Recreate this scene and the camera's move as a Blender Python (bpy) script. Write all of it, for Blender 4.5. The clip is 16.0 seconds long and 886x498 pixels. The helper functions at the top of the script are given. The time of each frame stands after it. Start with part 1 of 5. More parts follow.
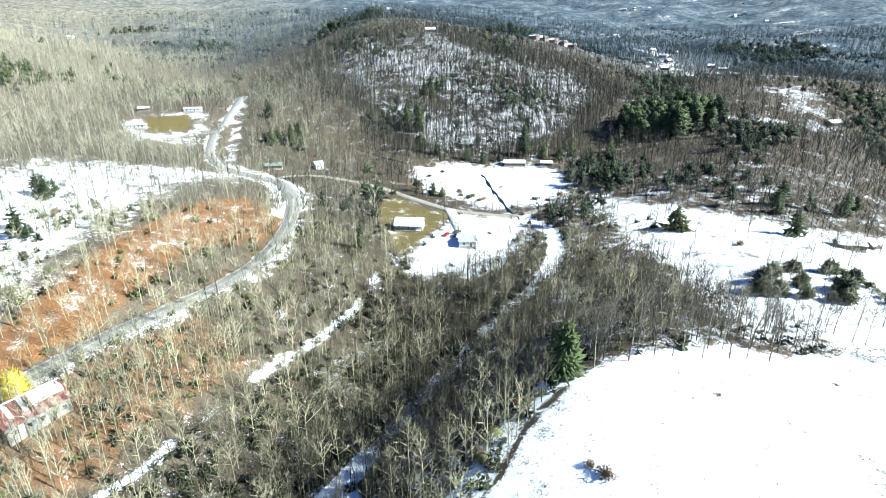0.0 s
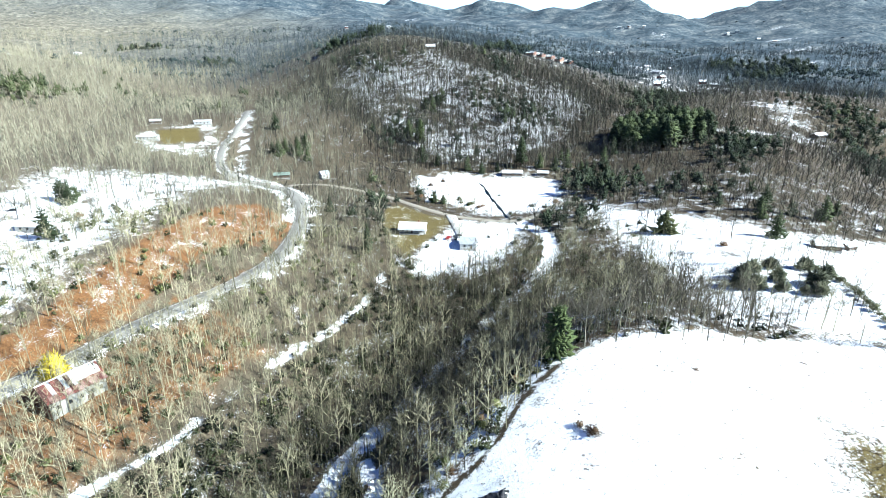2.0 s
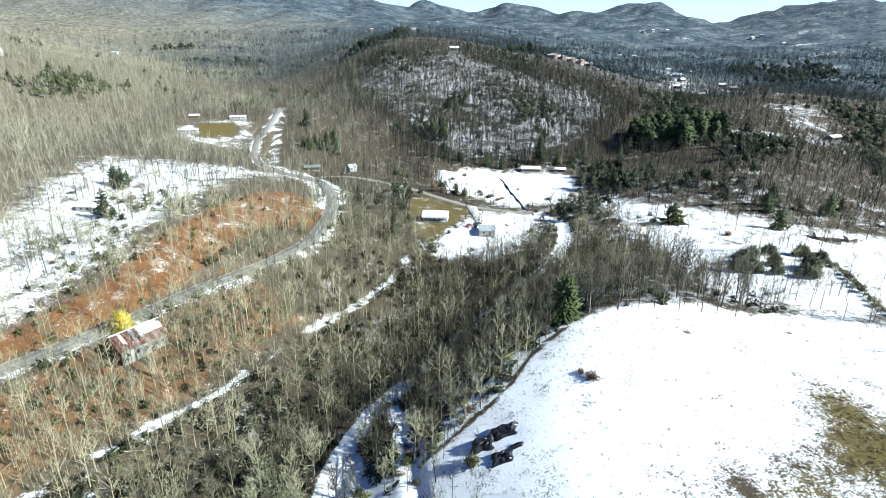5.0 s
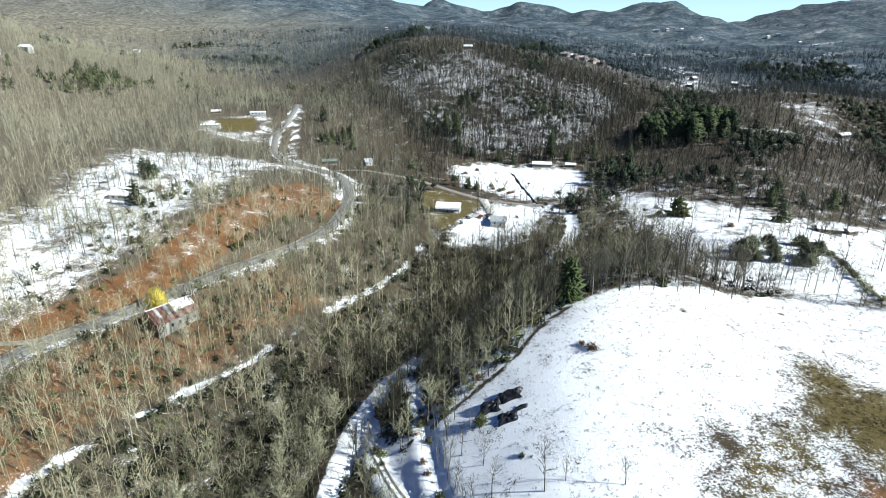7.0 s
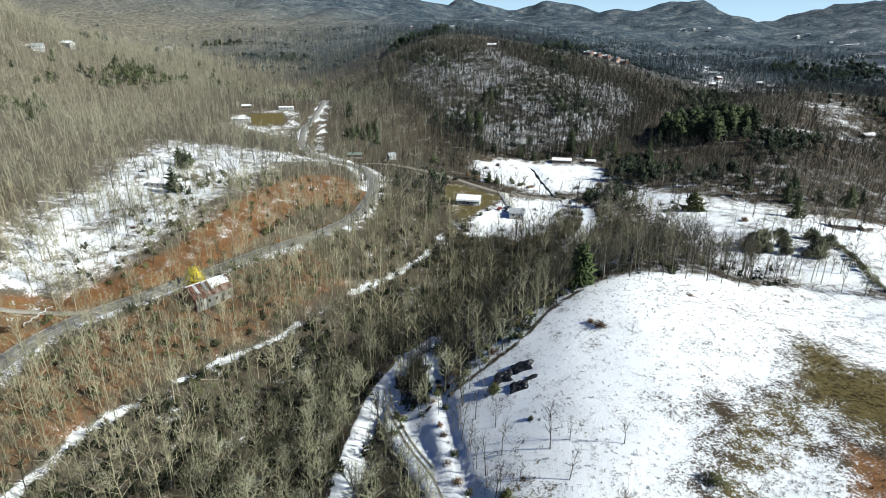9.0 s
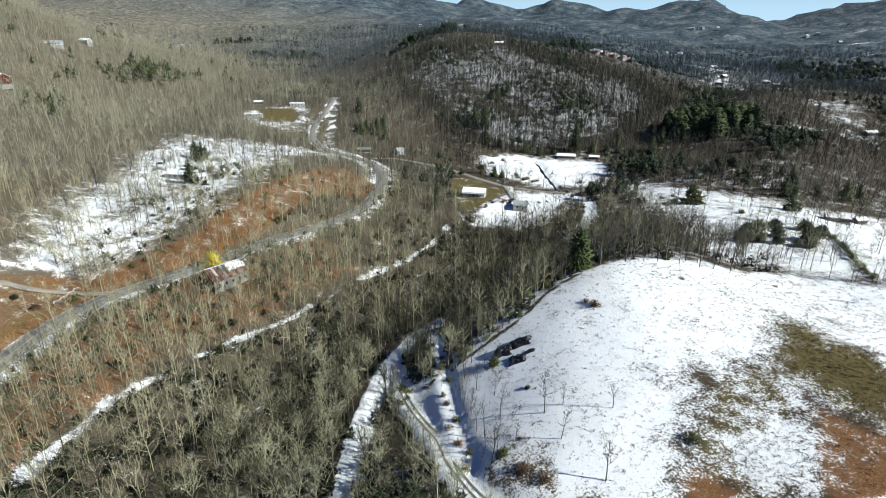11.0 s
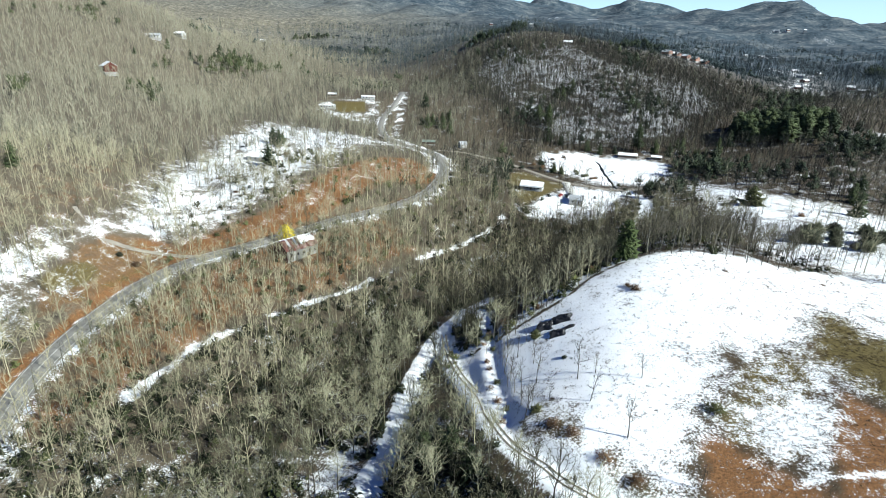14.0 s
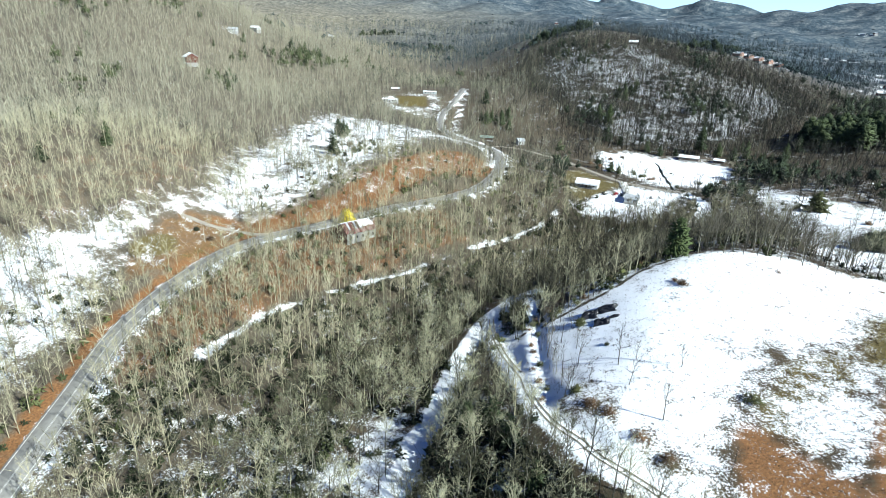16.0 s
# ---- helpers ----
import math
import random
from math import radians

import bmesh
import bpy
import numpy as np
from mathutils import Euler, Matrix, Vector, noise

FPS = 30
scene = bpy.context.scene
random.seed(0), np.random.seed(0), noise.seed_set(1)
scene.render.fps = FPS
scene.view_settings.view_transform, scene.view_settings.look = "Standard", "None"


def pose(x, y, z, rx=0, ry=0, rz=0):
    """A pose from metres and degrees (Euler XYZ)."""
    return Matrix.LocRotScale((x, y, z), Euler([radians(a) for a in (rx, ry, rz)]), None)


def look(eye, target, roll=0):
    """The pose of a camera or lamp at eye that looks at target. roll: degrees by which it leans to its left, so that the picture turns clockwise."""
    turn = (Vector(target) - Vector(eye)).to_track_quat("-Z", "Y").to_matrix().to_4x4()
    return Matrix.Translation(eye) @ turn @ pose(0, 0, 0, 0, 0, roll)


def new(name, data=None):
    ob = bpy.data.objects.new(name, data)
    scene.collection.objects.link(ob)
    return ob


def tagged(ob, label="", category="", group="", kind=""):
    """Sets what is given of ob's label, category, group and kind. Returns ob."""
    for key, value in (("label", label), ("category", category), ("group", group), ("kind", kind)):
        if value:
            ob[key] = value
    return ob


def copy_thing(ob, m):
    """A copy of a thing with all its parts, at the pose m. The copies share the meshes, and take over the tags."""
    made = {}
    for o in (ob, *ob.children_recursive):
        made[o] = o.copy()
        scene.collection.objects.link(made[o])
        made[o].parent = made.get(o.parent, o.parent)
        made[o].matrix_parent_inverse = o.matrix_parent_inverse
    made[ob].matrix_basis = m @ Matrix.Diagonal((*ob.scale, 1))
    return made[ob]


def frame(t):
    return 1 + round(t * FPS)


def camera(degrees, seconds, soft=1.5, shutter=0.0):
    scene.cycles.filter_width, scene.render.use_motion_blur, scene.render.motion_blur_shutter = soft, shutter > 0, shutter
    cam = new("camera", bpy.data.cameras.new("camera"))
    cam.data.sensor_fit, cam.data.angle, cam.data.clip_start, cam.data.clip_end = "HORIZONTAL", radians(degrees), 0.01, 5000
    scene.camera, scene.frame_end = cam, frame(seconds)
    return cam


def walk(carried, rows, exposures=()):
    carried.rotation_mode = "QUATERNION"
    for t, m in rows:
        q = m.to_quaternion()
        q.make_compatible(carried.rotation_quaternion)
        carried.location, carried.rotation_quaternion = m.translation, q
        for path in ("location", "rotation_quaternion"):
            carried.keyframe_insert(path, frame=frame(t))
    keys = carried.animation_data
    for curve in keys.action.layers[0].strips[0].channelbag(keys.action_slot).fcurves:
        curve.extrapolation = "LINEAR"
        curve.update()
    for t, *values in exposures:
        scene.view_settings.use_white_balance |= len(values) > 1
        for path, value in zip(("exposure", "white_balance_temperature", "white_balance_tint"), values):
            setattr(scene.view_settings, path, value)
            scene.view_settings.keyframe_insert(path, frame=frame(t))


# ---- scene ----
cam = camera(76.08, 16.0, 0.5)
PATH = [
    (0, (0.01, -4.08, 116.64), (-0.16, 88.51, 78.85), -0.19),
    (0.5, (-0.66, -8.79, 116.41), (-0.34, 83.79, 78.62), -0.18),
    (1, (-1.16, -13.61, 116.19), (-0.63, 79.18, 78.91), -0.20),
    (1.5, (-1.50, -18.31, 116.14), (-0.86, 74.90, 79.93), -0.20),
    (2, (-1.93, -22.97, 116.21), (-1.80, 70.61, 80.97), -0.13),
    (2.5, (-2.27, -27.52, 116.27), (-3.15, 66.23, 81.50), -0.02),
    (3, (-2.47, -31.79, 116.12), (-4.20, 61.97, 81.39), 0.07),
    (3.5, (-2.62, -35.95, 115.79), (-4.55, 57.80, 81.02), 0.07),
    (4, (-2.84, -40.07, 115.55), (-4.98, 53.66, 80.77), 0.13),
    (6.5, (-2.37, -59.75, 114.79), (-7.45, 33.79, 79.78), 0.28),
    (7, (-2.23, -63.54, 114.58), (-7.61, 29.98, 79.57), 0.29),
    (7.5, (-1.91, -67.15, 114.37), (-7.71, 26.33, 79.32), 0.31),
    (8, (-1.40, -70.76, 114.21), (-8.29, 22.63, 79.12), 0.35),
    (8.5, (-0.95, -74.37, 114.04), (-9.28, 18.88, 78.90), 0.45),
    (9, (-0.62, -77.81, 113.72), (-9.65, 15.36, 78.53), 0.52),
    (11.5, (2.57, -94.32, 112.62), (-8.43, -1.45, 77.21), 0.64),
    (12, (3.39, -97.61, 112.45), (-8.58, -4.86, 77.03), 0.70),
    (12.5, (4.33, -100.77, 112.32), (-8.65, -8.17, 76.89), 0.77),
    (13, (5.43, -103.82, 112.20), (-9.12, -11.47, 76.70), 0.87),
    (13.5, (6.57, -106.64, 112.06), (-11.12, -14.88, 76.46), 1.12),
    (14, (7.51, -109.44, 111.88), (-13.16, -18.36, 76.15), 1.43),
    (14.5, (8.48, -112.21, 111.69), (-15.09, -21.89, 75.82), 1.69),
    (15, (9.51, -115.10, 111.44), (-16.80, -25.59, 75.42), 1.90),
    (15.5, (10.37, -117.80, 111.15), (-18.18, -29.03, 75.03), 2.08),
    (16, (11.12, -120.40, 110.93), (-18.53, -32.04, 74.66), 2.24),
]
EXPOSURES = [(0, 1.80, 5800, -2), (2.5, 1.65, 5800, -2), (4, 1.43, 5850, -2), (6.5, 1.02, 6000, 0), (9, 0.56, 6220, 1), (12.5, 0.50, 6220, 1), (14.5, 1.02, 5950, -1), (16, 1.14, 5850, -2)]
walk(cam, [(t, look(eye, target, roll)) for t, eye, target, roll in PATH], EXPOSURES)

# ---- light ----
SUN_TURN, SUN_HEIGHT = radians(106), radians(35.5)   # clockwise from +y, above the horizon
world = bpy.data.worlds.new("sky")
scene.world = world
world.use_nodes = True
wn = world.node_tree.nodes
sky = wn.new("ShaderNodeTexSky")
sky.sky_type, sky.sun_disc = "NISHITA", False
sky.sun_elevation, sky.sun_rotation = SUN_HEIGHT, SUN_TURN
sky.altitude, sky.air_density, sky.dust_density, sky.ozone_density = 900, 1.0, 1.0, 1.5
tint = wn.new("ShaderNodeMix")
tint.data_type, tint.blend_type = "RGBA", "MULTIPLY"
tint.inputs[0].default_value, tint.inputs[7].default_value = 1.0, (0.38, 0.80, 1.70, 1)
world.node_tree.links.new(sky.outputs[0], tint.inputs[6])
place, split = wn.new("ShaderNodeTexCoord"), wn.new("ShaderNodeSeparateXYZ")   # pale haze low over the horizon, all the way round
world.node_tree.links.new(place.outputs["Generated"], split.inputs[0])
low, haze = wn.new("ShaderNodeMapRange"), wn.new("ShaderNodeMix")
low.interpolation_type = "SMOOTHSTEP"
for key, value in (("From Min", 0.25), ("From Max", -0.02), ("To Min", 0.0), ("To Max", 0.85)):
    low.inputs[key].default_value = value
haze.data_type = "RGBA"
haze.inputs[7].default_value = (22.0, 29.0, 36.0, 1)
world.node_tree.links.new(split.outputs["Z"], low.inputs["Value"])
world.node_tree.links.new(low.outputs["Result"], haze.inputs[0])
world.node_tree.links.new(tint.outputs[2], haze.inputs[6])
world.node_tree.links.new(haze.outputs[2], wn["Background"].inputs[0])
wn["Background"].inputs[1].default_value = 0.023
sun = new("sun", bpy.data.lights.new("sun", "SUN"))
sun.data.energy, sun.data.angle, sun.data.color = 5.0, radians(0.53), (1.0, 0.96, 0.90)
sun.matrix_world = look((400, 100, 300), (400 - math.sin(SUN_TURN) * math.cos(SUN_HEIGHT), 100 - math.cos(SUN_TURN) * math.cos(SUN_HEIGHT), 300 - math.sin(SUN_HEIGHT)))


# ---- materials ----
def material(name, colour=(0.5, 0.5, 0.5), rough=0.85, metal=0.0):
    m = bpy.data.materials.new(name)
    m.use_nodes = True
    b = m.node_tree.nodes["Principled BSDF"]
    b.inputs["Base Color"].default_value = (*colour, 1)
    b.inputs["Roughness"].default_value, b.inputs["Metallic"].default_value = rough, metal
    b.inputs["Specular IOR Level"].default_value = 0.25
    return m


def node(m, kind, **values):
    n = m.node_tree.nodes.new(kind)
    for key, value in values.items():
        n.inputs[key.replace("_", " ")].default_value = value
    return n


def link(m, a, b):
    m.node_tree.links.new(a, b)


def shader(m):
    return m.node_tree.nodes["Principled BSDF"]


def noisy(m, scale, detail=6.0, rough=0.6, place="object"):
    """A noise over real-world metres."""
    if place == "world":
        src = node(m, "ShaderNodeNewGeometry").outputs["Position"]
    else:
        src = node(m, "ShaderNodeTexCoord").outputs["Object"]
    n = node(m, "ShaderNodeTexNoise", Scale=scale, Detail=detail, Roughness=rough)
    link(m, src, n.inputs["Vector"])
    return n.outputs["Fac"]


def ramp(m, source, stops):
    r = node(m, "ShaderNodeValToRGB")
    while len(r.color_ramp.elements) < len(stops):
        r.color_ramp.elements.new(0.5)
    for e, (at, colour) in zip(r.color_ramp.elements, stops):
        e.position, e.color = at, (*colour, 1)
    link(m, source, r.inputs[0])
    return r.outputs[0]


def mix(m, fac, a, b):
    n = m.node_tree.nodes.new("ShaderNodeMix")
    n.data_type = "RGBA"
    for s, v in ((n.inputs[0], fac), (n.inputs[6], a), (n.inputs[7], b)):
        if isinstance(v, (int, float)):
            s.default_value = v
        elif isinstance(v, tuple):
            s.default_value = (*v, 1)
        else:
            link(m, v, s)
    return n.outputs[2]


def calc(m, op, a, b=0.0, clamp=False):
    n = m.node_tree.nodes.new("ShaderNodeMath")
    n.operation, n.use_clamp = op, clamp
    for s, v in zip(n.inputs, (a, b)):
        if isinstance(v, (int, float)):
            s.default_value = v
        else:
            link(m, v, s)
    return n.outputs[0]


def attribute(m, name):
    n = m.node_tree.nodes.new("ShaderNodeAttribute")
    n.attribute_name = name
    return n.outputs["Fac"]


def bumpy(m, height, strength=0.4, distance=0.1):
    b = node(m, "ShaderNodeBump", Strength=strength, Distance=distance)
    link(m, height, b.inputs["Height"])
    link(m, b.outputs[0], shader(m).inputs["Normal"])


def varied(name, dark, light, scale=2.0, rough=0.85, metal=0.0, bump=0.3, fine=12.0, place="object", spread=0.0):
    """A surface of two tones: blotches at one size, grain at a finer one; spread: how far objects differ."""
    m = material(name, dark, rough, metal)
    big, small = noisy(m, scale, 3, 0.55, place), noisy(m, scale * fine, 4, 0.6, place)
    f = calc(m, "ADD", calc(m, "MULTIPLY", big, 0.65), calc(m, "MULTIPLY", small, 0.35))
    if spread:
        info = node(m, "ShaderNodeObjectInfo")
        f = calc(m, "ADD", f, calc(m, "MULTIPLY", calc(m, "SUBTRACT", info.outputs["Random"], 0.5), spread))
    link(m, ramp(m, f, [(0.35, dark), (0.65, light)]), shader(m).inputs["Base Color"])
    if bump:
        bumpy(m, small, bump, 0.03)
    return m


def toned(name, stops, rough=0.9):
    """Woodland of many plants in one mesh: each plant carries its own tone from 0 to 1, with fine variation on top."""
    m = material(name, stops[0][1], rough)
    f = calc(m, "ADD", attribute(m, "tone"), calc(m, "MULTIPLY", calc(m, "SUBTRACT", noisy(m, 1.5, 3, 0.6, "world"), 0.5), 0.35), True)
    link(m, ramp(m, f, stops), shader(m).inputs["Base Color"])
    return m


def ground_material():
    m = material("ground_cover", rough=0.9)
    broad, mid, fine = noisy(m, 0.035, 5, 0.6, "world"), noisy(m, 0.22, 6, 0.65, "world"), noisy(m, 1.6, 6, 0.7, "world")
    grit = noisy(m, 5.0, 4, 0.7, "world")
    litter = mix(m, ramp(m, mid, [(0.35, (0, 0, 0)), (0.65, (1, 1, 1))]), ramp(m, fine, [(0.3, (0.011, 0.008, 0.004)), (0.7, (0.076, 0.060, 0.042))]),
                 ramp(m, fine, [(0.3, (0.016, 0.012, 0.008)), (0.7, (0.130, 0.097, 0.057))]))
    pale = ramp(m, fine, [(0.3, (0.036, 0.030, 0.022)), (0.7, (0.24, 0.206, 0.150))])
    # paler litter on the west slopes puts sunlight into the ground colour
    litter = mix(m, calc(m, "MULTIPLY", attribute(m, "sunny"), 0.62), litter, pale)
    clay = ramp(m, fine, [(0.30, (0.058, 0.030, 0.014)), (0.5, (0.175, 0.085, 0.033)), (0.70, (0.33, 0.175, 0.073))])
    grass = ramp(m, fine, [(0.3, (0.030, 0.023, 0.009)), (0.55, (0.118, 0.092, 0.030)), (0.75, (0.225, 0.175, 0.065))])
    patch = noisy(m, 0.07, 4, 0.6, "world")

    def cover(name, width, a=0.35, b=0.3, c=0.1, d=0.25):
        speck = calc(m, "ADD", calc(m, "ADD", calc(m, "MULTIPLY", mid, a), calc(m, "MULTIPLY", fine, b)), calc(m, "ADD", calc(m, "MULTIPLY", grit, c), calc(m, "MULTIPLY", patch, d)))
        edge = calc(m, "SUBTRACT", calc(m, "MULTIPLY_ADD", attribute(m, name), 0.46), speck)
        edge.node.inputs[0].links[0].from_node.inputs[2].default_value = 0.27
        return calc(m, "MULTIPLY_ADD", edge, 1.0 / width, True), edge
    c1, _ = cover("clay", 0.10)
    g1, _ = cover("grass", 0.10)
    s1, e = cover("snow", 0.035, 0.22, 0.36, 0.20, 0.22)
    base = mix(m, g1, mix(m, c1, litter, clay), grass)
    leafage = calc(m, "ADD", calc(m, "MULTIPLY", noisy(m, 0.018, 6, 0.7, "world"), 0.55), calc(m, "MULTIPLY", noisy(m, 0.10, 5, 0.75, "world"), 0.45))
    # blue-grey far canopy: distance haze painted into the ground colour
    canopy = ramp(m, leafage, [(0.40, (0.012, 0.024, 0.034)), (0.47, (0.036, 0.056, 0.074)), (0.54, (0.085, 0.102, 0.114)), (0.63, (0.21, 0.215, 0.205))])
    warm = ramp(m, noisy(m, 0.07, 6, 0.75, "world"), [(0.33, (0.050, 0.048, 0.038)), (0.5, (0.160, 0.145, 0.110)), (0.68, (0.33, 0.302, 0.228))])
    canopy = mix(m, attribute(m, "sunny"), canopy, warm)
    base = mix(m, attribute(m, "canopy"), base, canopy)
    white = ramp(m, broad, [(0.3, (0.86, 0.88, 0.91)), (0.7, (0.92, 0.92, 0.92))])
    link(m, mix(m, s1, base, white), shader(m).inputs["Base Color"])
    bumpy(m, calc(m, "ADD", fine, calc(m, "MULTIPLY", grit, 0.5)), 0.55, 0.35)
    return m


GROUND = ground_material()
ASPHALT = varied("worn_asphalt", (0.180, 0.175, 0.160), (0.274, 0.265, 0.241), 0.4, 0.9, 0, 0.3, 14, "world")
LINE_PAINT = varied("worn_road_paint", (0.45, 0.44, 0.40), (0.75, 0.74, 0.70), 0.8, 0.8, 0, 0, 10, "world")
GRAVEL = varied("tyre_worn_gravel", (0.187, 0.166, 0.137), (0.346, 0.317, 0.266), 0.6, 0.95, 0, 0.5, 10, "world")
WATER = material("dark_water", (0.012, 0.016, 0.018), 0.08)
BARK = varied("grey_bark", (0.046, 0.042, 0.033), (0.230, 0.216, 0.173), 1.2, 0.95, 0, 0.5, 6, "object", 0.5)
TWIGS = varied("lichen_grey_twigs", (0.060, 0.058, 0.034), (0.365, 0.355, 0.235), 0.5, 0.95, 0, 0, 6, "object", 0.7)
WOODS = toned("bare_woodland", [(0.0, (0.026, 0.024, 0.017)), (0.3, (0.070, 0.065, 0.043)), (0.6, (0.182, 0.172, 0.110)), (1.0, (0.390, 0.358, 0.240))])
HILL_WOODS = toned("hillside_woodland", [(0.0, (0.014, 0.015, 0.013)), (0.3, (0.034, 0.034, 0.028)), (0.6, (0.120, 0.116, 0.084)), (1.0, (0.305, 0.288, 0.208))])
# far woods carry distance haze in their base colour, hence the blue-grey
HAZY_WOODS = toned("hazed_bare_woodland", [(0.0, (0.026, 0.037, 0.045)), (0.42, (0.053, 0.066, 0.073)), (0.62, (0.108, 0.108, 0.086)), (1.0, (0.317, 0.288, 0.205))])
HAZY_NEEDLES = toned("hazed_evergreen_woodland", [(0.0, (0.022, 0.035, 0.036)), (0.5, (0.040, 0.058, 0.056)), (1.0, (0.065, 0.083, 0.072))])
NEEDLES = varied("pine_needles", (0.022, 0.033, 0.014), (0.063, 0.081, 0.033), 0.8, 0.8, 0, 0, 6, "object", 0.6)
FAR_NEEDLES = toned("evergreen_woodland", [(0.0, (0.019, 0.027, 0.017)), (0.5, (0.036, 0.049, 0.026)), (1.0, (0.076, 0.088, 0.040))])
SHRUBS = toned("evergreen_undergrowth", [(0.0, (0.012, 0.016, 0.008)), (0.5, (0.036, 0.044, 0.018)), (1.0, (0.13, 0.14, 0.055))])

KNOLLS = [  # low ground round the valley floor: x, y, rise, reach in x, reach in y
    (80, 90, 16.9, 45, 45), (20, 20, 13.5, 45, 45), (150, 200, 18.0, 50, 50), (-55, 55, -9.7, 45, 45),
    (-130, 140, 7.3, 35, 35), (-230, 210, 4.3, 60, 60), (-150, -10, 4.6, 60, 60), (190, 330, 13.5, 70, 70),
    (-180, 340, 18.6, 55, 55), (-300, 110, 42.1, 70, 70),
]
BANKS = [  # banks and hollows: x, y, rise, reach in x, reach in y
    (140, 0, 28.8, 60, 60), (-40, -70, -3.7, 70, 70), (20, 110, 20.7, 40, 40), (-10, 190, -3.4, 45, 45),
    (90, 270, 4.8, 40, 40), (-190, 120, -5.9, 30, 30), (-110, 80, -2.9, 35, 35), (-150, 220, 17.0, 45, 45),
    (220, 100, 23.1, 60, 60), (-90, 280, 8.7, 45, 45), (60, 430, -2.4, 50, 50), (62, 168, 15.7, 30, 30),
    (-15, 150, -10.8, 32, 32), (-2, 288, 4.6, 30, 24), (12, 16, 3.5, 24, 24),
]
HILLS = [  # nearest wooded hills: x, y, rise, reach in x, reach in y
    (-290, 210, -14.8, 90, 90), (200, 300, 0.0, 220, 220), (-200, 300, -7.6, 220, 220), (-180, 320, -1.2, 90, 90),
    (60, 380, 3.7, 140, 140), (260, 320, -5.6, 90, 90), (-360, 240, 33.0, 140, 140), (150, 430, -11.8, 90, 90),
    (-180, 430, -15.6, 90, 90), (-400, 320, 28.1, 90, 90), (260, 430, 20.2, 90, 90), (-290, 430, 20.6, 90, 90),
    (-70, 540, -1.2, 90, 90), (-180, 540, 27.1, 90, 90), (-400, 430, -40.5, 90, 90), (260, 540, 6.7, 90, 90),
    (480, 430, -28.0, 90, 90), (-510, 430, 34.1, 90, 90), (40, 650, 14.3, 90, 90),
]
SPURS = [  # round hill and the spurs beside it: x, y, rise, reach in x, reach in y
    (-400, 540, 30.1, 90, 90), (480, 540, -17.2, 90, 90), (370, 650, 20.3, 90, 90), (40, 760, 8.6, 90, 90),
    (-70, 760, 14.4, 90, 90), (-180, 760, -2.9, 90, 90), (480, 650, 14.2, 90, 90), (-640, 520, 46.2, 140, 140),
    (260, 760, -10.2, 90, 90), (-290, 760, -16.6, 90, 90), (-400, 760, 25.9, 90, 90), (590, 650, 16.6, 90, 90),
    (-70, 870, 21.9, 90, 90), (-620, 650, 27.9, 90, 90), (-730, 540, 26.1, 90, 90), (150, 870, 19.8, 90, 90),
    (-180, 870, 12.3, 90, 90), (-510, 760, 10.8, 90, 90), (200, 900, 28.4, 220, 220),
]
UPLANDS = [  # rolling woods behind them: x, y, rise, reach in x, reach in y
    (-80, 940, 35.7, 140, 140), (60, 1080, -14.8, 140, 140), (-80, 1080, 14.4, 140, 140), (-780, 800, 21.0, 140, 140),
    (0, 1300, 46.9, 220, 220), (-1000, 900, 26.8, 220, 220), (800, 1100, 30.2, 220, 220), (-800, 1100, -21.1, 220, 220),
    (-1100, 1000, 33.3, 380, 380), (1000, 1300, 18.0, 380, 380), (-800, 1450, 47.3, 600, 600), (1300, 1300, 10.7, 380, 380),
    (-1400, 1300, 18.6, 380, 380), (100, 1900, 25.6, 380, 380), (-200, 1900, 25.1, 380, 380), (700, 1900, -6.3, 380, 380),
    (100, 2200, 20.9, 380, 380), (-200, 2200, 12.1, 380, 380), (-1700, 1600, 16.2, 380, 380),
]
MOUNTAINS = [  # slopes below the mountains: x, y, rise, reach in x, reach in y
    (124, 2519, 17.8, 260, 350), (1900, 1900, 21.8, 600, 600), (1450, 2350, 41.5, 600, 600), (721, 2679, 25.7, 110, 330),
    (618, 2704, 27.1, 170, 330), (511, 2726, 32.2, 260, 350), (402, 2744, 11.8, 110, 330), (820, 2652, 38.3, 110, 330),
    (-2150, 1900, 19.9, 600, 600), (-1700, 2350, 19.0, 600, 600), (-800, 2800, 21.5, 600, 600), (1000, 2800, 45.2, 600, 600),
    (1900, 2350, 35.7, 600, 600), (1095, 2822, -18.1, 110, 330), (892, 2891, 21.6, 110, 330), (556, 2972, 10.1, 110, 330),
    (-1250, 2800, 36.0, 600, 600), (-2150, 2350, 41.5, 600, 600), (100, 3250, 26.6, 600, 600),
]
LEFT_RIDGE = [(-823, 430, 90.0, 190, 190)]  # the crest that closes the valley to the west
